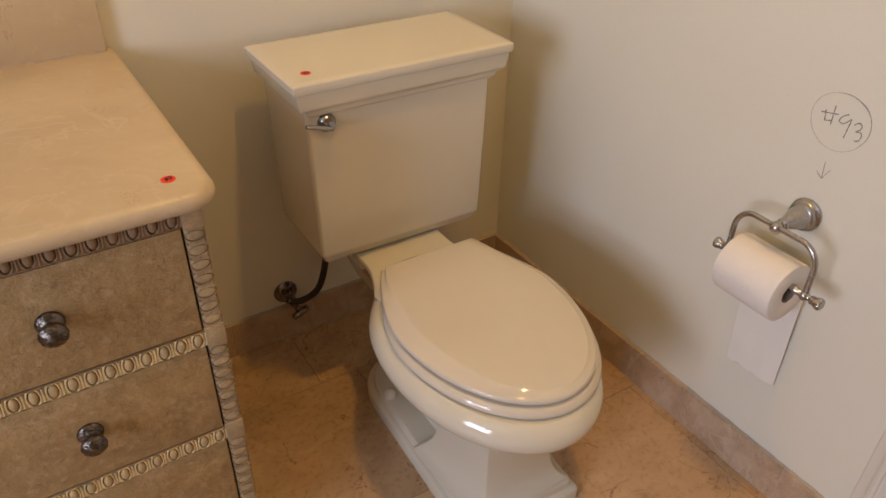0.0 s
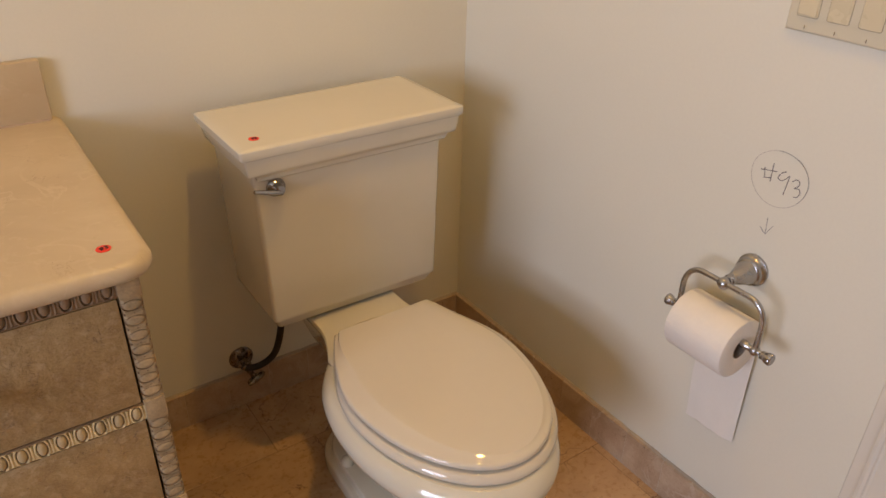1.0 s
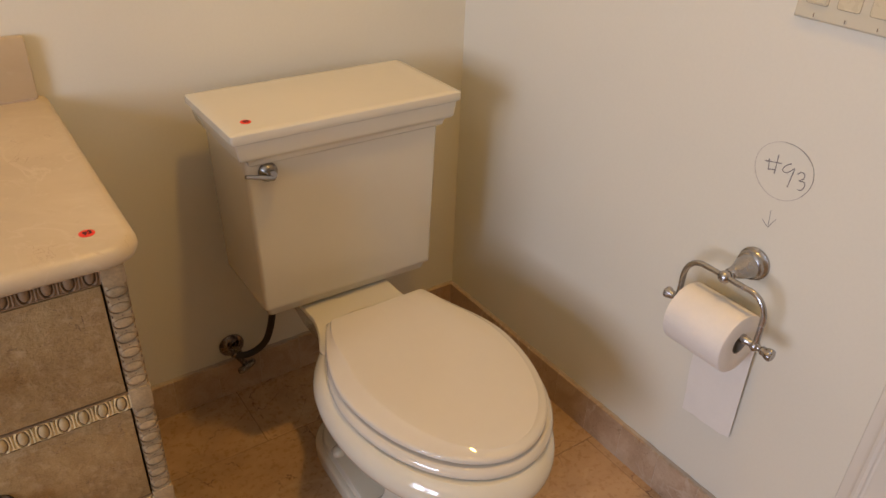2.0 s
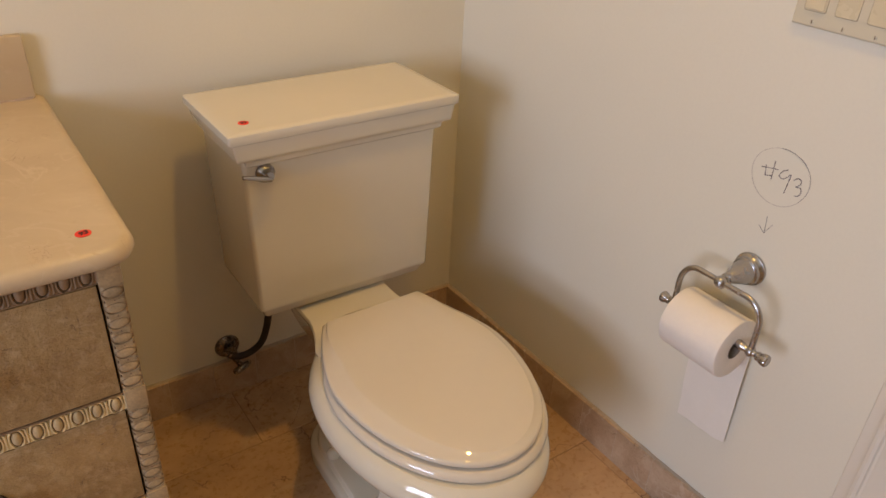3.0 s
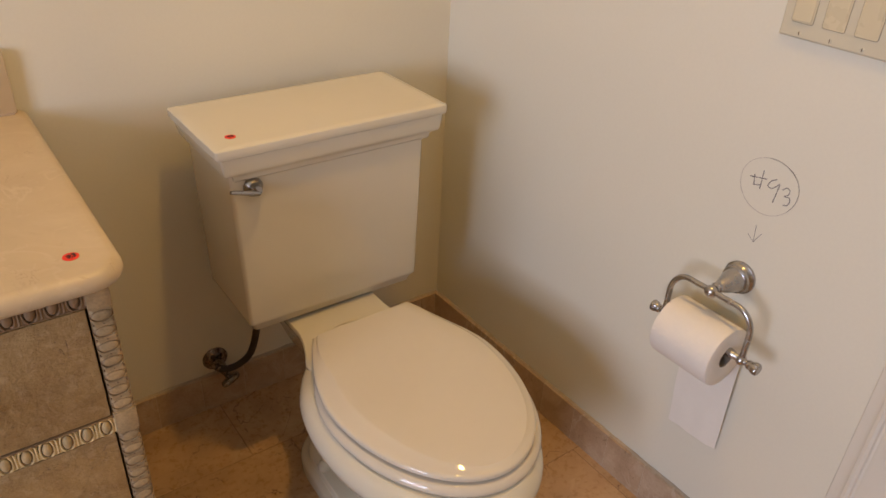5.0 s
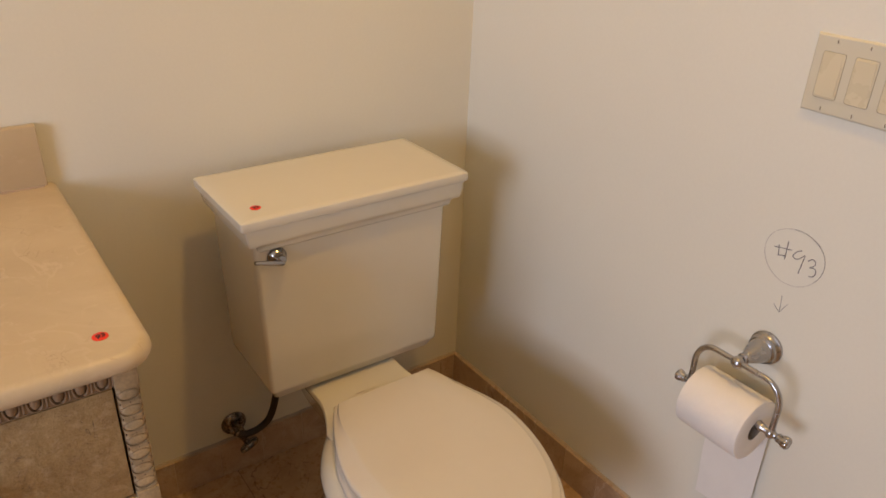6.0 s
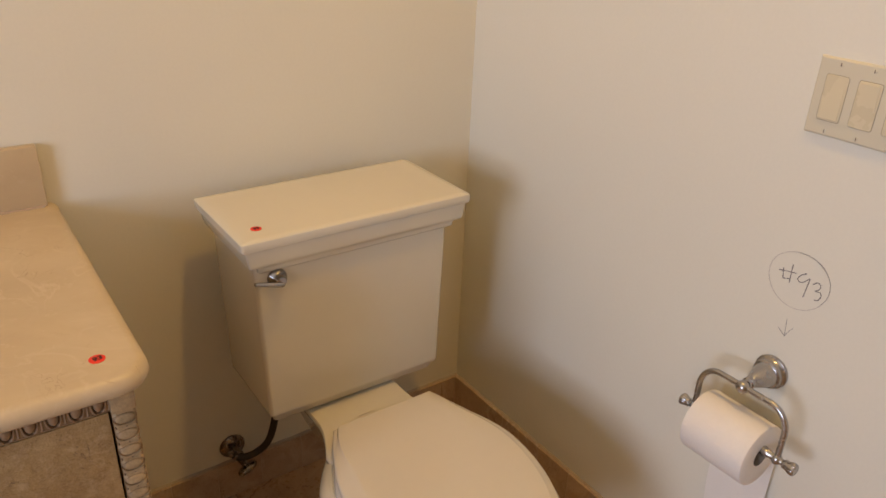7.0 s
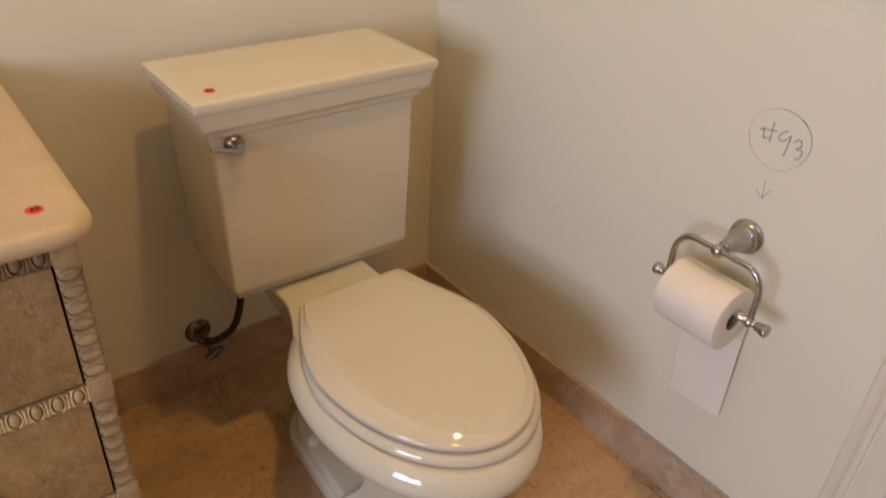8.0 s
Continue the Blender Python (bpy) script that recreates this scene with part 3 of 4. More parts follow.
def toilet():
    t = thing("toilet", (BOWL_X, -0.45, 0), "biscuit porcelain two-piece toilet with closed lid", "toilet")
    # bowl with rolled rim
    rim = [(0.165, 0.14), (0.155, 0.20), (0.142, 0.245), (0.100, 0.274), (0.050, 0.294)]
    top, reach = 0.3745, 0.0229
    under = []
    r, z = 0.0, top
    for e0, e1, rad in ((90, 62, 0.004), (62, 15, 0.043), (15, -10, 0.030), (-10, -60, 0.035)):
        for k in range(6):
            a0, a1 = radians(e0 + (e1 - e0) * k / 6), radians(e0 + (e1 - e0) * (k + 1) / 6)
            under.append((reach - r, z))
            z -= rad * (math.sin(a0) - math.sin(a1))
            r += rad * (math.cos(a1) - math.cos(a0))
    rim += list(reversed(under)) + [(0.05, top + 0.0003)]
    rings = [egg_ring(0.194, -0.8835, -0.60, 0.2895, -0.3355, z, cx=BOWL_X - 0.006, ins=i) for i, z in rim]
    # the rim draws in towards the neck under the tank
    for ring in rings:
        for p in ring:
            p.x += (BOWL_X - 0.006 - p.x) * 0.10 * max(0.0, min(1.0, (p.y + 0.47) / 0.12)) ** 1.5
    part("bowl", loft(rings), PORC, t, "glossy biscuit porcelain bowl", smooth=60)
    # shelf that carries the tank
    deck = [(0.056, -0.42, -0.16, 0.255), (0.070, -0.42, -0.13, 0.30), (0.086, -0.42, -0.105, 0.345), (0.097, -0.42, -0.10, 0.366), (0.1035, -0.42, -0.10, 0.376), (0.1035, -0.42, -0.10, 0.384), (0.101, -0.417, -0.103, 0.3885), (0.09, -0.40, -0.12, 0.3895)]
    def deck_ring(h, y0, y1, z):
        """Straight beside the tank, flaring into the bowl and sinking to its rim in front."""
        half = []
        for k in range(17):
            y = y0 + (y1 - y0) * k / 16
            f = max(0.0, min(1.0, (-0.315 - y) / 0.085)) ** 1.6
            half.append((h + 0.026 * f * h / 0.1035, y, z - 0.011 * f * max(0.0, (z - 0.30) / 0.09)))
        mid = BOWL_X - 0.002
        return [Vector((mid + w, y, zz)) for w, y, zz in half] + [Vector((mid - w, y, zz)) for w, y, zz in reversed(half)]
    part("deck", loft([deck_ring(*d) for d in deck]), PORC, t, smooth=50)
    # printed mark on the deck, as plain bars
    for k in range(6):
        x = -0.5135 + 0.0070 * k
        part("printed_bar", box(x, x + 0.0052, -0.3395, -0.3360, 0.3893, 0.3898), MARK, t, smooth=0)
    part("printed_bar", box(-0.5080, -0.4720, -0.3455, -0.3440, 0.3893, 0.3898), MARK, t, smooth=0)
    # plinth in two steps
    pl = [(0.0, 0.0), (0.0, 0.026), (0.002, 0.031), (0.006, 0.034), (0.012, 0.036), (0.014, 0.040), (0.014, 0.050), (0.016, 0.0535), (0.019, 0.0545), (0.03, 0.055)]
    prings = []
    for i, z in pl:
        r = rounded_rect(BOWL_X - 0.136 + i, BOWL_X + 0.129 - i, -0.802 + i, -0.235 - i, 0.11, z, 10)
        # square the front corners
        fr = rounded_rect(BOWL_X - 0.136 + i, BOWL_X + 0.129 - i, -0.802 + i, -0.235 - i, 0.012, z, 10)
        n = len(r) // 2
        ring = r[:n] + fr[n:]
        # narrower towards the wall
        for p in ring:
            p.x += 0.045 * max(0.0, min(p.y, -0.38) + 0.70) * (1 if p.x < BOWL_X else -1)
        prings.append(ring)
    part("plinth", loft(prings), PORC, t, "stepped porcelain foot", smooth=40)
    # pedestal with a flat front and canted sides
    ped = []
    for f, a, b, z in ((-0.783, 0.106, 0.130, 0.058), (-0.772, 0.096, 0.122, 0.064), (-0.766, 0.091, 0.118, 0.070), (-0.760, 0.087, 0.114, 0.078), (-0.756, 0.084, 0.111, 0.088), (-0.752, 0.081, 0.108, 0.10), (-0.749, 0.079, 0.106, 0.118), (-0.747, 0.078, 0.104, 0.14), (-0.7465, 0.078, 0.1035, 0.155), (-0.746, 0.078, 0.103, 0.20), (-0.752, 0.081, 0.106, 0.25), (-0.765, 0.09, 0.115, 0.285)):
        yb = -0.602 + 0.052 * max(0.0, (0.150 - z) / 0.092) ** 1.5
        c = 0.004
        ped.append([Vector((BOWL_X + x, y, z)) for x, y in ((-b * 0.96, yb + 0.004), (-b, yb), (-b, min(yb, -0.61)), (-a - c * 0.3, f + c * 1.6), (-a, f + c * 0.5), (-a + c, f), (a - c, f), (a, f + c * 0.5), (a + c * 0.3, f + c * 1.6), (b, min(yb, -0.61)), (b, yb), (b * 0.96, yb + 0.004), (b * 0.4, yb + 0.012), (-b * 0.4, yb + 0.012))])
    part("pedestal", loft(ped), PORC, t, smooth=28)
    part("trapway", loft([rounded_rect(BOWL_X - h, BOWL_X + h, -0.58, y1, 0.05, z, 8) for h, y1, z in ((0.062, -0.27, 0.050), (0.050, -0.275, 0.070), (0.045, -0.27, 0.12), (0.048, -0.24, 0.2), (0.06, -0.20, 0.30))]), PORC, t, smooth=60)
    for s in (-1, 1):
        part("bolt_cap", turned([(0.0155, 0), (0.0155, 0.006), (0.0135, 0.012), (0.008, 0.0165), (0.002, 0.018)], (BOWL_X + s * 0.094, -0.384, 0.0545), (0, 0, 1), 24), PORC, t, smooth=60)
    # seat ring and lid
    so = [(0.03, 0.3745), (0.014, 0.3762), (0.004, 0.3766), (0.001, 0.3785), (0.0, 0.3815), (0.0022, 0.3865), (0.0062, 0.3912), (0.0095, 0.3934), (0.0125, 0.3940), (0.06, 0.3940)]
    seat_rings = [egg_ring(0.1900, -0.8585, -0.586, 0.2705, -0.374, z, cx=LID_X, ins=i, end=0.60) for i, z in so]
    # its hinge end is tucked in under the lid
    for ring in seat_rings:
        for p in ring:
            p.x += (LID_X - p.x) * 0.055 * max(0.0, min(1.0, (p.y + 0.50) / 0.10))
    part("seat", loft(seat_rings), SEAT, t, "biscuit plastic seat ring", smooth=50)
    lid_rings = [egg_ring(0.1812, -0.8465, -0.571, 0.2565, -0.3705, z, cx=LID_X, ins=i, end=0.598) for i, z in ((0.04, 0.3950), (0.036, 0.3992), (0.003, 0.3996), (0.0, 0.4018), (0.0003, 0.4062), (0.0016, 0.4088), (0.0045, 0.4105), (0.008, 0.4115))]
    # the broad bevel runs out towards the hinges
    rim_line = lid_rings[-1]
    for i, z in ((0.033, 0.4186), (0.0365, 0.4196), (0.040, 0.4199), (0.07, 0.4205), (0.11, 0.4208)):
        inner = egg_ring(0.1812 - i, -0.8465 + 0.008 + (i - 0.008) * (0.30 if i < 0.05 else 0.75), -0.571, 0.2565 - i * 0.5, -0.3705 - i * 0.3, z, cx=LID_X, end=0.598)
        ring = []
        for p, q in zip(inner, rim_line):
            back = max(0.0, min(1.0, (q.y + 0.52) / 0.13))
            back = back * back * (3 - 2 * back) * (0.86 if i < 0.05 else 0.4)
            if q.x > LID_X:
                # narrower on the wall side
                back = max(back, 0.55 * min(1.0, (q.x - LID_X) / 0.12) * (1 if i < 0.05 else 0.3))
            p = p.lerp(Vector((q.x, q.y, z)), back)
            p.z -= 0.0056 * max(0.0, min(1.0, (-0.68 - p.y) / 0.15)) ** 1.5
            ring.append(p)
        lid_rings.append(ring)
    # the hinge corner on the wall side stands out a little
    for ring in lid_rings:
        for p in ring:
            if p.x > LID_X:
                p.x += 0.013 * max(0.0, (p.y + 0.47) / 0.10) ** 1.6 * (p.x - LID_X) / 0.11
    part("lid", loft(lid_rings), SEAT, t, "closed glossy biscuit lid", smooth=50)
    # tank
    hw = 0.1995
    tr = []
    for i, dx, z in ((0.034, 0.026, 0.3995), (0.020, 0.018, 0.4000), (0.0125, 0.0150, 0.4008), (0.0110, 0.0138, 0.4035), (0.0070, 0.0110, 0.4145), (0.0050, 0.0090, 0.4190), (0.0010, 0.0040, 0.4218), (0.0, 0.003, 0.4240), (0.0, 0.0025, 0.43), (0.0, 0.001, 0.50), (0.0, -0.003, 0.62), (0.0, -0.006, 0.748)):
        ring = rounded_rect(TANK_X - hw - 0.003 + dx, TANK_X + hw - dx, -0.2855 + i, -0.072 - i * 0.3, 0.009, z, 5)
        if z < 0.45:
            # the fired foot of the tank sags slightly to one side
            for p in ring:
                p.z -= 0.003 + 0.005 * ((p.x - TANK_X) / hw + 1) / 2
        tr.append(ring)
    tank = part("tank", loft(tr), PORC, t, "biscuit porcelain tank", smooth=30)
    part("gasket", slab(BOWL_X - 0.085, BOWL_X + 0.085, -0.245, -0.125, ((0.002, 0.3885), (0.0, 0.392), (0.0, 0.402), (0.004, 0.404)), 0.03), HOSE, t, "dark rubber tank gasket")
    lx0, lx1, ly0, ly1 = -0.7105, -0.2265, -0.3075, -0.060
    prof = [(0.046, 0.7395), (0.036, 0.7405), (0.0325, 0.7430), (0.0315, 0.7500), (0.0295, 0.7535), (0.0270, 0.7550), (0.0160, 0.7570), (0.0135, 0.7590), (0.0125, 0.7640), (0.0102, 0.7730), (0.0088, 0.7830), (0.0082, 0.7905),
            (0.0020, 0.7925), (0.0, 0.7955), (0.0, 0.8085), (0.0008, 0.8098), (0.0025, 0.8106), (0.0125, 0.8121), (0.0145, 0.8124), (0.03, 0.8125)]
    lid = part("tank_lid", loft([rounded_rect(lx0 + i, lx1 - i, ly0 + i * 0.5, ly1 - i * 0.5, max(0.006 - i * 0.2, 0.002), z, 4) for i, z in prof]), PORC, t, "moulded porcelain tank lid", smooth=28)
    # flush lever
    lev = part("flush_lever", turned([(0.0188, 0.0), (0.0188, 0.003), (0.0172, 0.0065), (0.0138, 0.0095), (0.0115, 0.014), (0.0112, 0.018), (0.0095, 0.022), (0.003, 0.0235)], (-0.6430, -0.2868, 0.7232), (0, -1, 0), 32), CHROME, tank, "polished chrome flush lever", smooth=45)
    arm = smooth_line([(-0.640, -0.3040, 0.7175), (-0.653, -0.3105, 0.7228), (-0.671, -0.3140, 0.7292), (-0.695, -0.3160, 0.7368)], 6)
    rad = [0.0062 - 0.0026 * k / (len(arm) - 1) for k in range(len(arm))]
    ab = tube(arm, rad, 14)
    me = finish(ab, CHROME, "lever_arm", 60)
    bm2 = bmesh.new()
    bm2.from_mesh(me)
    bpy.data.meshes.remove(me)
    bmesh.ops.translate(bm2, verts=bm2.verts[:], vec=-root_place(lev))
    # the arm is a piece of the lever's own mesh
    bm2.from_mesh(lev.data)
    bm2.to_mesh(lev.data)
    bm2.free()
    lev.data.shade_smooth()
    lev.data.set_sharp_from_angle(angle=radians(45))


toilet()
sticker(-0.6635, -0.257, 0.8125)


def supply_valve():
    v = thing("water_valve", (-0.670, -0.03, 0.142), "tarnished shut-off valve with dark braided supply hose", "valve")
    part("escutcheon", turned([(0.031, 0.0), (0.031, 0.002), (0.028, 0.006), (0.020, 0.010), (0.013, 0.012)], (-0.670, -0.0015, 0.142), (0, -1, 0), 32), BRONZE, v, smooth=60)
    body = turned([(0.009, 0.0), (0.009, 0.012), (0.013, 0.014), (0.013, 0.034), (0.010, 0.038), (0.003, 0.039)], (-0.670, -0.012, 0.142), (0, -1, 0), 20)
    body = turned([(0.008, 0.0), (0.008, 0.012), (0.0105, 0.013), (0.0105, 0.018), (0.007, 0.019)], (-0.691, -0.043, 0.159), (0.75, -0.27, -0.60), 12, body)
    body = turned([(0.0095, 0.0), (0.0095, 0.018), (0.0075, 0.020), (0.0075, 0.033)], (-0.670, -0.038, 0.142), (0.30, -0.55, -0.70), 16, body)
    part("valve_body", body, BRONZE, v, smooth=45)
    # oval handle
    d = Vector((0.30, -0.55, -0.70)).normalized()
    c = Vector((-0.670, -0.038, 0.142)) + d * 0.032
    q = Vector((0, 0, 1)).rotation_difference(d)
    rings = []
    for r, h in ((0.3, 0.0), (0.80, 0.001), (0.97, 0.004), (1.0, 0.010), (0.90, 0.0145), (0.6, 0.0165), (0.2, 0.017)):
        rings.append([c + q @ Vector((r * 0.0285 * (1 + 0.06 * math.cos(16 * math.pi * k / 16)) * math.cos(2 * math.pi * k / 32), r * 0.0235 * math.sin(2 * math.pi * k / 32), h)) for k in range(32)])
    part("handle", loft(rings), CHROME_OLD, v, "worn chrome oval handle", smooth=50)
    path = smooth_line([(-0.684, -0.046, 0.154), (-0.668, -0.052, 0.143), (-0.645, -0.053, 0.139), (-0.622, -0.056, 0.147), (-0.604, -0.063, 0.168), (-0.594, -0.073, 0.205), (-0.589, -0.087, 0.258), (-0.590, -0.11, 0.33), (-0.590, -0.13, 0.394)], 8)
    part("hose", tube(path, 0.0084, 14), HOSE, v, "dark brown flexible hose", smooth=60)


supply_valve()


# ---- toilet paper holder ----
def paper_holder():
    y, z, xb = -0.885, 0.6385, -0.083
    h = thing("paper_holder", (0, y, z), "brushed nickel toilet paper holder on one post", "toilet paper holder")
    bell = [(0.0300, 0.0005), (0.0306, 0.003), (0.0300, 0.0055), (0.0272, 0.0075), (0.0252, 0.0100), (0.0236, 0.0130), (0.0234, 0.0155), (0.0250, 0.0168), (0.0252, 0.0188), (0.0238, 0.0202), (0.0218, 0.0215), (0.0206, 0.0260), (0.0182, 0.0360), (0.0158, 0.0440), (0.0126, 0.0530), (0.0100, 0.0600), (0.0088, 0.0625), (0.0088, 0.0640), (0.0108, 0.0655), (0.0108, 0.0690), (0.0086, 0.0710), (0.0080, 0.074)]
    part("post", turned(bell, (0, y, z), (-1, 0, 0), 40), NICKEL, h, "bell-shaped nickel post", smooth=32)
    bm = bmesh.new()
    bmesh.ops.create_uvsphere(bm, u_segments=20, v_segments=14, radius=0.0115, matrix=Matrix.Translation((xb, y, z - 0.001)))
    part("pivot_ball", bm, NICKEL, h, smooth=80)
    zb = 0.5475
    yl, yr = -0.8070, -0.9715
    pts = []
    for a in range(0, 5):
        pts.append((xb, yl, zb + 0.05 * a / 4))
    r = 0.034
    for k in range(1, 9):
        a = radians(90 * k / 8)
        pts.append((xb, yl - r * (1 - math.cos(a)), zb + 0.05 + (z - zb - 0.05) * math.sin(a)))
    for k in range(0, 9):
        a = radians(90 - 90 * k / 8)
        pts.append((xb, yr + r * (1 - math.cos(a)), zb + 0.05 + (z - zb - 0.05) * math.sin(a)))
    for a in range(1, 5):
        pts.append((xb, yr, zb + 0.05 * (1 - a / 4)))
    part("bail", tube([Vector(p) for p in pts], 0.0052, 14), NICKEL, h, "bent nickel bail", smooth=60)
    rod = turned([(0.0055, 0.0), (0.0055, 0.118), (0.0072, 0.120), (0.0080, 0.126), (0.0080, 0.146), (0.0074, 0.151), (0.0062, 0.153), (0.0062, 0.166)], (xb, yl + 0.001, zb), (0, -1, 0), 16)
    part("roller_bar", rod, NICKEL, h, smooth=60)
    fin = [(0.0050, 0.0), (0.0084, 0.001), (0.0098, 0.004), (0.0098, 0.0085), (0.0076, 0.0110), (0.0056, 0.0135), (0.0054, 0.0165), (0.0076, 0.0185), (0.0084, 0.0210), (0.0078, 0.0235), (0.0084, 0.0255), (0.0100, 0.0300), (0.0106, 0.0345), (0.0102, 0.0375), (0.0082, 0.0395), (0.0058, 0.0388), (0.001, 0.0390)]
    for y_end, way, cut in ((yr + 0.006, -1, 1.0), (yl - 0.006, 1, 0.86)):
        n = 48
        rings = []
        for rad, reach in fin:
            ribbed = 0.055 if reach > 0.026 and rad > 0.006 else 0.0
            rings.append([Vector((xb + rad * (1 + ribbed * math.cos(12 * w)) * math.cos(w), y_end + way * reach * cut, zb + rad * (1 + ribbed * math.cos(12 * w)) * math.sin(w))) for w in (2 * math.pi * k / n for k in range(n))])
        part("finial", loft(rings), NICKEL, h, smooth=45)


paper_holder()


def paper_roll():
    cx, cz, y0, y1, r, ri = -0.082, 0.5335, -0.8235, -0.9455, 0.0575, 0.0188
    p = thing("toilet_paper_roll", (cx, (y0 + y1) / 2, cz), "white toilet paper roll with a hanging sheet on the nickel bar", "toilet paper")
    n = 64
    def circ(rad, y, wob=0.0):
        return [Vector((cx + (rad + wob * math.sin(3 * a + 1) + wob * 0.6 * math.sin(5 * a)) * math.cos(a), y, cz + (rad + wob * math.sin(3 * a + 1)) * math.sin(a))) for a in (2 * math.pi * k / n for k in range(n))]
    prof = [(ri + 0.0008, y1 + 0.0006), (ri + 0.01, y1), (r - 0.003, y1), (r - 0.0008, y1 + 0.001), (r, y1 + 0.004), (r, (y0 + y1) / 2), (r, y0 - 0.004), (r - 0.0008, y0 - 0.001), (r - 0.003, y0), (ri + 0.01, y0), (ri + 0.0008, y0 - 0.0006)]
    rings = [circ(rad, y, 0.0006 if rad > 0.03 else 0) for rad, y in prof]
    part("roll", loft(rings + [rings[0]], False, False), PAPER, p, smooth=45)
    cr = [circ(ri + 0.0006, y1 + 0.0002), circ(ri - 0.0008, y1 + 0.0002), circ(ri - 0.0008, y0 - 0.0002), circ(ri + 0.0006, y0 - 0.0002)]
    part("core", loft(cr + [cr[0]], False, False), CARD, p, "grey cardboard tube", smooth=45)
    # sheet that leaves the roll on the wall side
    rows = []
    for k in range(0, 25):
        u = k / 24
        if u < 0.15:
            a = radians(50 - 50 * u / 0.15)
            x, z = cx + (r + 0.0012) * math.cos(a), cz + (r + 0.0012) * math.sin(a)
        else:
            v = (u - 0.15) / 0.85
            x, z = cx + r + 0.0012 + 0.0165 * v ** 0.8, cz - v * (cz - 0.266)
        row = []
        for j in range(13):
            s = j / 12
            sag = -0.0013 * (1 + math.sin(7 * s + 3 * u) + 0.45 * math.sin(15 * s - 4 * u + 1) + 0.4 * math.sin(9 * u + 4 * s)) * u - 0.0025 * u * u * math.sin(3.1 * s)
            edge = 0.0022 * u * math.sin(11 * u + 0.6) * (1 - s) ** 2
            row.append(Vector((x + sag, y0 - 0.001 - 0.002 * u + edge + (y1 + 0.003 + 0.004 * u - y0 + 0.002 * u) * s, z - (0.008 * u * (1 - s) + 0.0012 * math.sin(17 * s)) * (u > 0.9))))
        rows.append(row)
    front = [[v + Vector((0, 0, 0)) for v in row] for row in rows]
    back = [[v + Vector((0.00025, 0, 0)) for v in reversed(row)] for row in rows]
    part("hanging_sheet", loft([f + b for f, b in zip(front, back)]), PLY, p, "limp hanging tissue sheet", smooth=60)


paper_roll()


# ---- switches ----
def switch_plate():
    s = thing("light_switch", (0, -0.938, 1.11), "almond four-gang plate with ivory rocker switches", "light switch")
    y0, y1, z0, z1 = -1.0445, -0.8335, 1.0535, 1.1675
    def ring(i, x):
        return [Vector((-x, y, z)) for y, z in ((y0 + i, z0 + i), (y1 - i, z0 + i), (y1 - i, z1 - i), (y0 + i, z1 - i))]
    part("plate", loft([ring(0, 0.0005), ring(0, 0.003), ring(0.0012, 0.0045), ring(0.003, 0.0055)]), ALMOND, s, "almond plastic cover plate", smooth=20)
    def rounded(yc, zc, hy, hz, r, depth):
        return [Vector((-depth(p.y) if callable(depth) else -depth, yc + p.x, zc + p.y)) for p in rounded_rect(-hy, hy, -hz, hz, r, 0.0, 4)]
    for k in range(4):
        yc, zc = -0.866 - 0.0482 * k, 1.110
        # raised border in darker almond, its colour stands for the slot's shade
        gap = loft([rounded(yc, zc, 0.0176, 0.0341, 0.004, d) for d in (0.0050, 0.0060)])
        part("switch_gap", gap, SLOT, s, "raised border painted dark as slot shade round the rocker")
        lean = 0.0010 if k != 0 else -0.0009

        def face(rise):
            return lambda z: 0.0060 + rise + lean * (z / 0.033)
        frame_bm = loft([rounded(yc, zc, 0.0168, 0.0333, 0.0035, 0.0050), rounded(yc, zc, 0.0168, 0.0333, 0.0035, 0.0064), rounded(yc, zc, 0.0160, 0.0325, 0.003, 0.0068), rounded(yc, zc, 0.0150, 0.0315, 0.0025, 0.0066)])
        rocker = part("rocker", frame_bm, IVORY, s, "ivory rocker", smooth=30)
        paddle = loft([rounded(yc, zc, 0.0146, 0.0311, 0.0022, face(-0.0006)), rounded(yc, zc, 0.0146, 0.0311, 0.0022, face(0.0010)), rounded(yc, zc, 0.0138, 0.0303, 0.0018, face(0.0016))])
        part("paddle", paddle, IVORY, rocker, smooth=30)
        for z in (1.0615, 1.1590):
            sc = part("screw", turned([(0.0030, 0.0), (0.0030, 0.0004), (0.0024, 0.0009), (0.001, 0.001)], (-0.0053, yc, z), (-1, 0, 0), 12), ALMOND, s, smooth=40)
            # flat dark bar on the head, the slot's shade is in its colour
            part("screw_slot", box(-0.0068, -0.0062, yc - 0.00055, yc + 0.00055, z - 0.0025, z + 0.0025), UMBER, sc, smooth=0)


switch_plate()


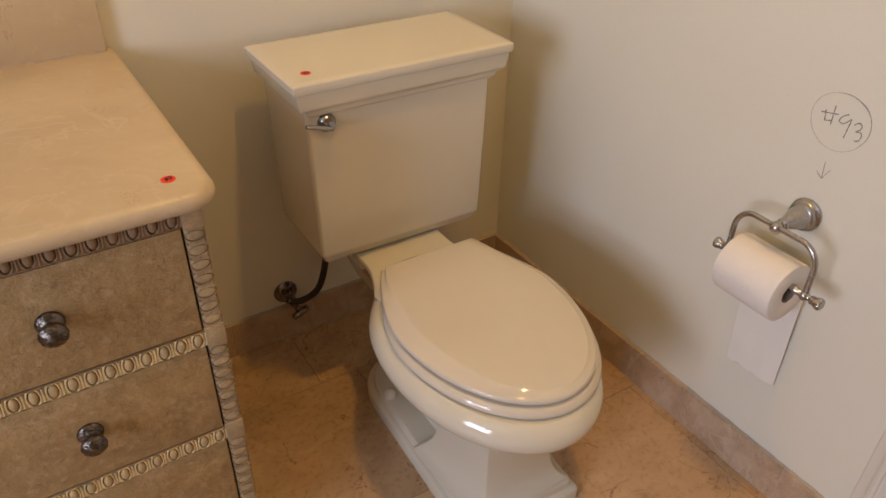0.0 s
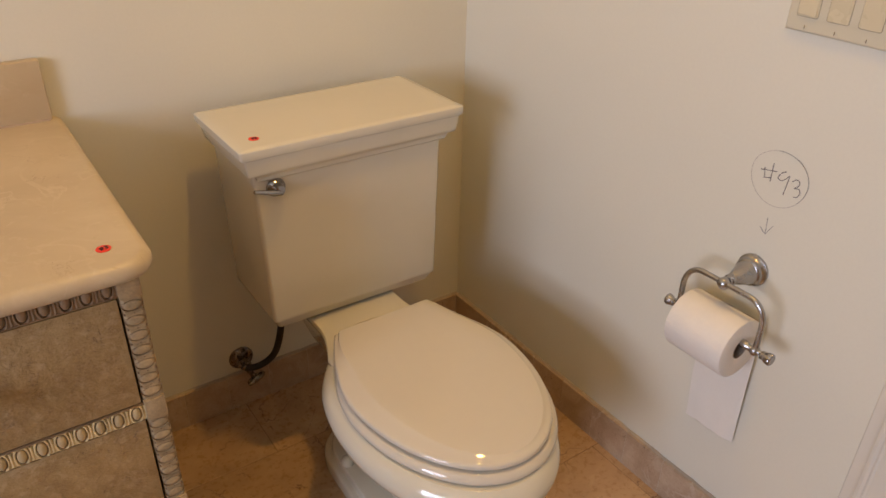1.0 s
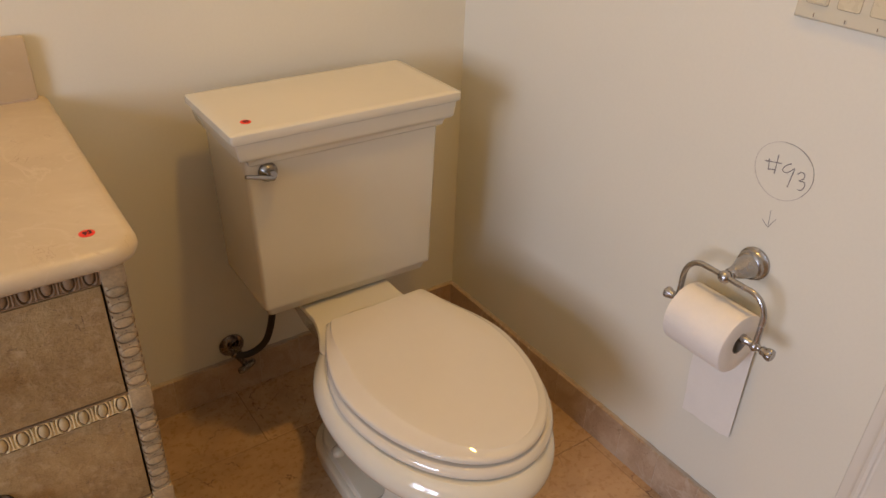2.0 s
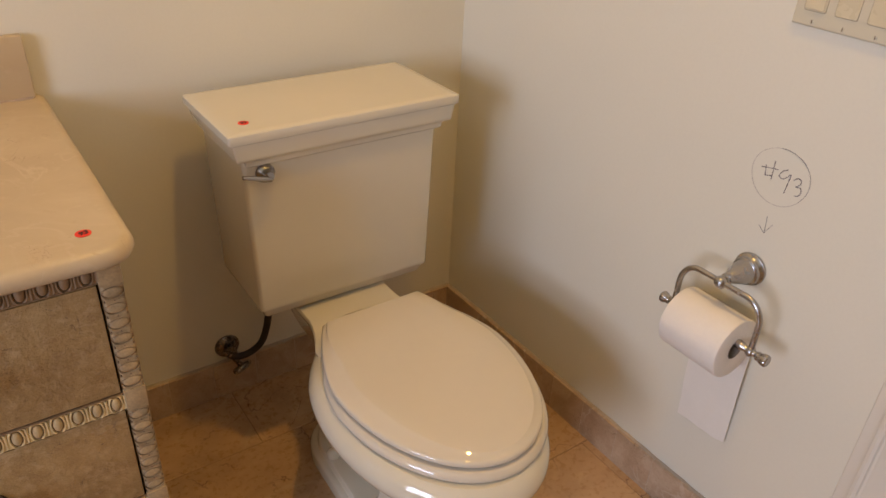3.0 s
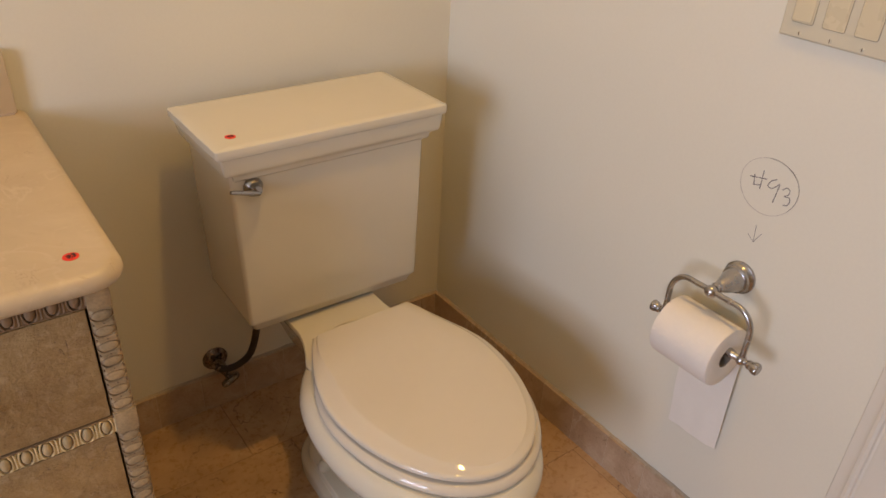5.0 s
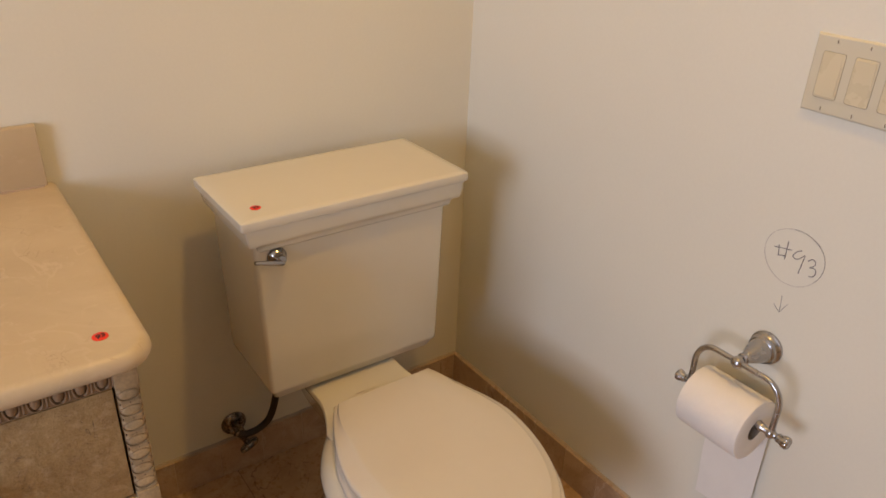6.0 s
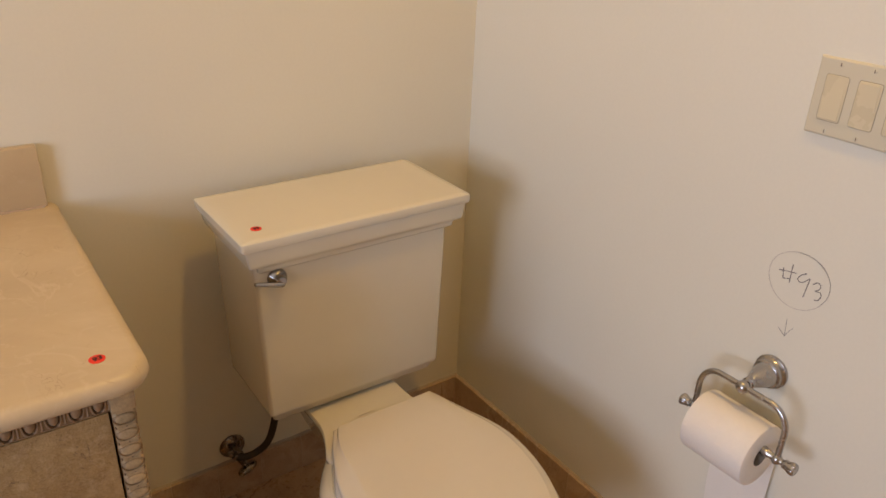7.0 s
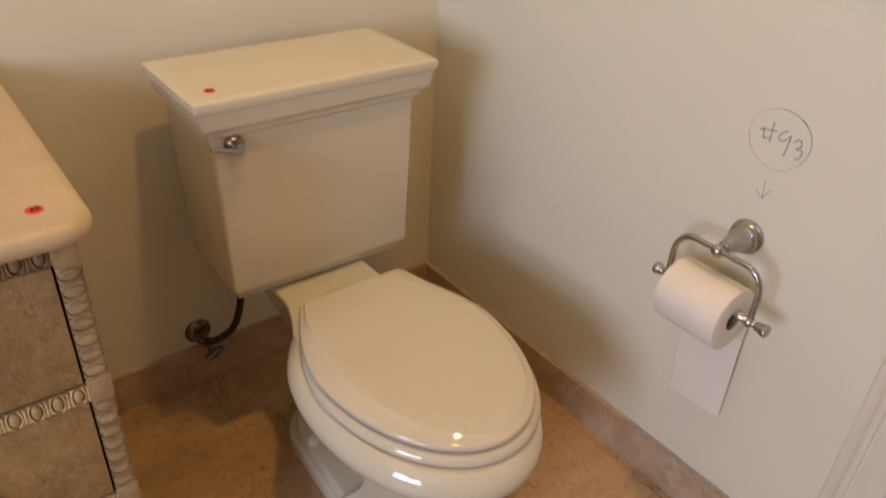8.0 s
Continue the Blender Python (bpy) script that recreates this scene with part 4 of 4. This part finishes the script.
# ---- pencil note on the wall ----
def pencil_note():
    yc, zc = -0.887, 0.815
    n = thing("pencil_note", (0, yc, zc), "number 93 in a pencil circle with an arrow below", "wall note")

    def stroke(points, w=0.00080):
        pts = smooth_line([(0, yc + a / 1000, zc + b / 1000) for a, b in points], 6)
        rings = []
        for i, p in enumerate(pts):
            d = (pts[min(i + 1, len(pts) - 1)] - pts[max(i - 1, 0)]).normalized()
            s = Vector((1, 0, 0)).cross(d) * w * (1 + 0.3 * math.sin(i * 1.7))
            rings.append([p + s + Vector((-0.0001, 0, 0)), p + s + Vector((-0.0004, 0, 0)), p - s + Vector((-0.0004, 0, 0)), p - s + Vector((-0.0001, 0, 0))])
        return loft(rings)
    for pts in (((36, 6), (6, 12)), ((29, 12), (26, -6)), ((15, 24), (14, -9)), ((27, -6), (14, -2))):
        part("hash_mark", stroke(pts), PENCIL, n)
    part("digit_nine", stroke(((-10, 18), (-2, 12), (2, 3), (-5, 0), (-12, 6), (-17, 12), (-16, -2), (-14, -22))), PENCIL, n)
    part("digit_three", stroke(((-24, 5), (-30, 11), (-36, 9), (-36, 2), (-30, -4), (-38, -3), (-41, -9), (-38, -17), (-32, -19))), PENCIL, n)
    for pts in (((1, -72), (-2, -103)), ((11, -93), (5, -98), (-2, -103)), ((-12, -83), (-7, -92), (-2, -103))):
        part("arrow_stroke", stroke(pts, 0.00042), PENCIL, n)
    ring = [(52 * math.cos(a) + 1.5 * math.sin(2 * a), 48.5 * math.sin(a)) for a in (radians(60 - 364 * k / 22) for k in range(23))]
    part("pencil_circle", stroke(ring, 0.00045), PENCIL_FAINT, n)
    for a0, a1, w in ((80, 118, 0.0004), (116, 132, 0.0007), (130, 215, 0.00036)):
        arc = [(51.8 * math.cos(a) + 1.5 * math.sin(2 * a), 48.3 * math.sin(a)) for a in (radians(a0 + (a1 - a0) * k / 5) for k in range(6))]
        part("pencil_arc", stroke(arc, w), PENCIL, n)


pencil_note()


# ---- skirting tiles and floor tiles, piece by piece ----
def skirting(name, label, along, places, ends, z1, thick):
    """Row of square tiles along a wall. along 'x': on the back wall; 'y': on the right wall."""
    b0, b1 = ends
    if along == "x":
        bm = box(b0, b1, -thick + 0.0008, -0.0008, 0.0, z1 - 0.001)
    else:
        bm = box(-thick + 0.0008, -0.0008, b0, b1, 0.0, z1 - 0.001)
    base = whole(name, bm, GROUT, label, "baseboard", "structure", smooth=0)
    for k, (p0, p1) in enumerate(places):
        r = random.Random(k + 3)
        t, g = thick + r.uniform(-0.0004, 0.0005), 0.0005
        if along == "x":
            bm = box(p0 + g, p1 - g, -t, -0.001, 0.0005, z1 + r.uniform(-0.0006, 0.0006), 0.001, seg=1)
        else:
            bm = box(-t, -0.001, p0 + g, p1 - g, 0.0005, z1 + r.uniform(-0.0006, 0.0006), 0.001, seg=1)
        part("tile", bm, SKIRT, base, smooth=0)
    # hand-run bead of caulk, uneven in width
    rings = []
    n = int((b1 - b0) / 0.012)
    for k in range(n + 1):
        c = b0 + (b1 - b0) * k / n
        d = thick * 0.5 + 0.0012 * math.sin(k * 1.7) * math.sin(k * 0.61 + 1)
        u = 0.0030 + 0.0011 * math.sin(k * 1.1 + 2) * math.sin(k * 0.37)
        sect = ((-0.0006, -0.001), (-d, -0.001), (-d + 0.0006, 0.0009), (-d * 0.45, 0.0022), (-0.0006, u))
        rings.append([Vector((c, y, z1 + z)) if along == "x" else Vector((y, c, z1 + z)) for y, z in sect])
    bm = loft(rings)
    part("caulk_line", bm, CREAM_CAULK, base, "cream caulk along the top edge")


def steps(first, pitch, lo, hi):
    cuts = [lo]
    c = first - pitch * math.ceil((first - lo) / pitch)
    while c < hi - 0.004:
        if c > lo + 0.004:
            cuts.append(c)
        c += pitch
    return list(zip(cuts, cuts[1:] + [hi]))


SK_Z, SK_T = 0.099, 0.0125
skirting("baseboard_1", "row of tan tumbled marble skirting tiles", "x", steps(-0.497, 0.1086, -0.958, -SK_T - 0.001), (-0.958, -0.001), SK_Z, SK_T)
skirting("baseboard_2", "row of tan tumbled marble skirting tiles", "y", steps(-0.479, 0.1086, -1.1425, -0.001), (-1.1425, -0.013), SK_Z, SK_T)


def floor_tiles():
    p, g = 0.406, 0.0010
    rows = [(-0.213, -0.001)]
    while rows[-1][0] > ROOM_Y:
        rows.append((max(rows[-1][0] - p, ROOM_Y), rows[-1][0]))
    for k, (y0, y1) in enumerate(rows):
        first = (-0.677, -0.579, -0.030)[k % 3]
        for x0, x1 in steps(first, p, ROOM_X, -0.001):
            r = random.Random(k * 31 + int(x0 * 1000))
            if x1 - x0 < 0.01 or y1 - y0 < 0.01:
                continue
            bm = box(x0 + g, x1 - g, y0 + g, y1 - g, -0.02, r.uniform(-0.0004, 0.0), 0.0009, seg=1)
            part("tile", bm, FLOOR, floor, smooth=0)


floor_tiles()


# ---- ceiling lamp ----
def downlight(x, y):
    c = thing("ceiling_light", (x, y, ROOM_Z), "round white recessed downlight, switched on", "ceiling light")
    part("trim_ring", turned([(0.088, 0.0), (0.088, 0.003), (0.082, 0.006), (0.062, 0.006), (0.058, 0.002), (0.058, 0.0)], (x, y, ROOM_Z - 0.0005), (0, 0, -1), 40), WHITE, c)
    part("diffuser", turned([(0.0575, 0.0), (0.0575, 0.0015), (0.05, 0.002)], (x, y, ROOM_Z - 0.003), (0, 0, -1), 40), LIT, c, "glowing frosted lens")


for x, y, power in CANS:
    downlight(x, y)
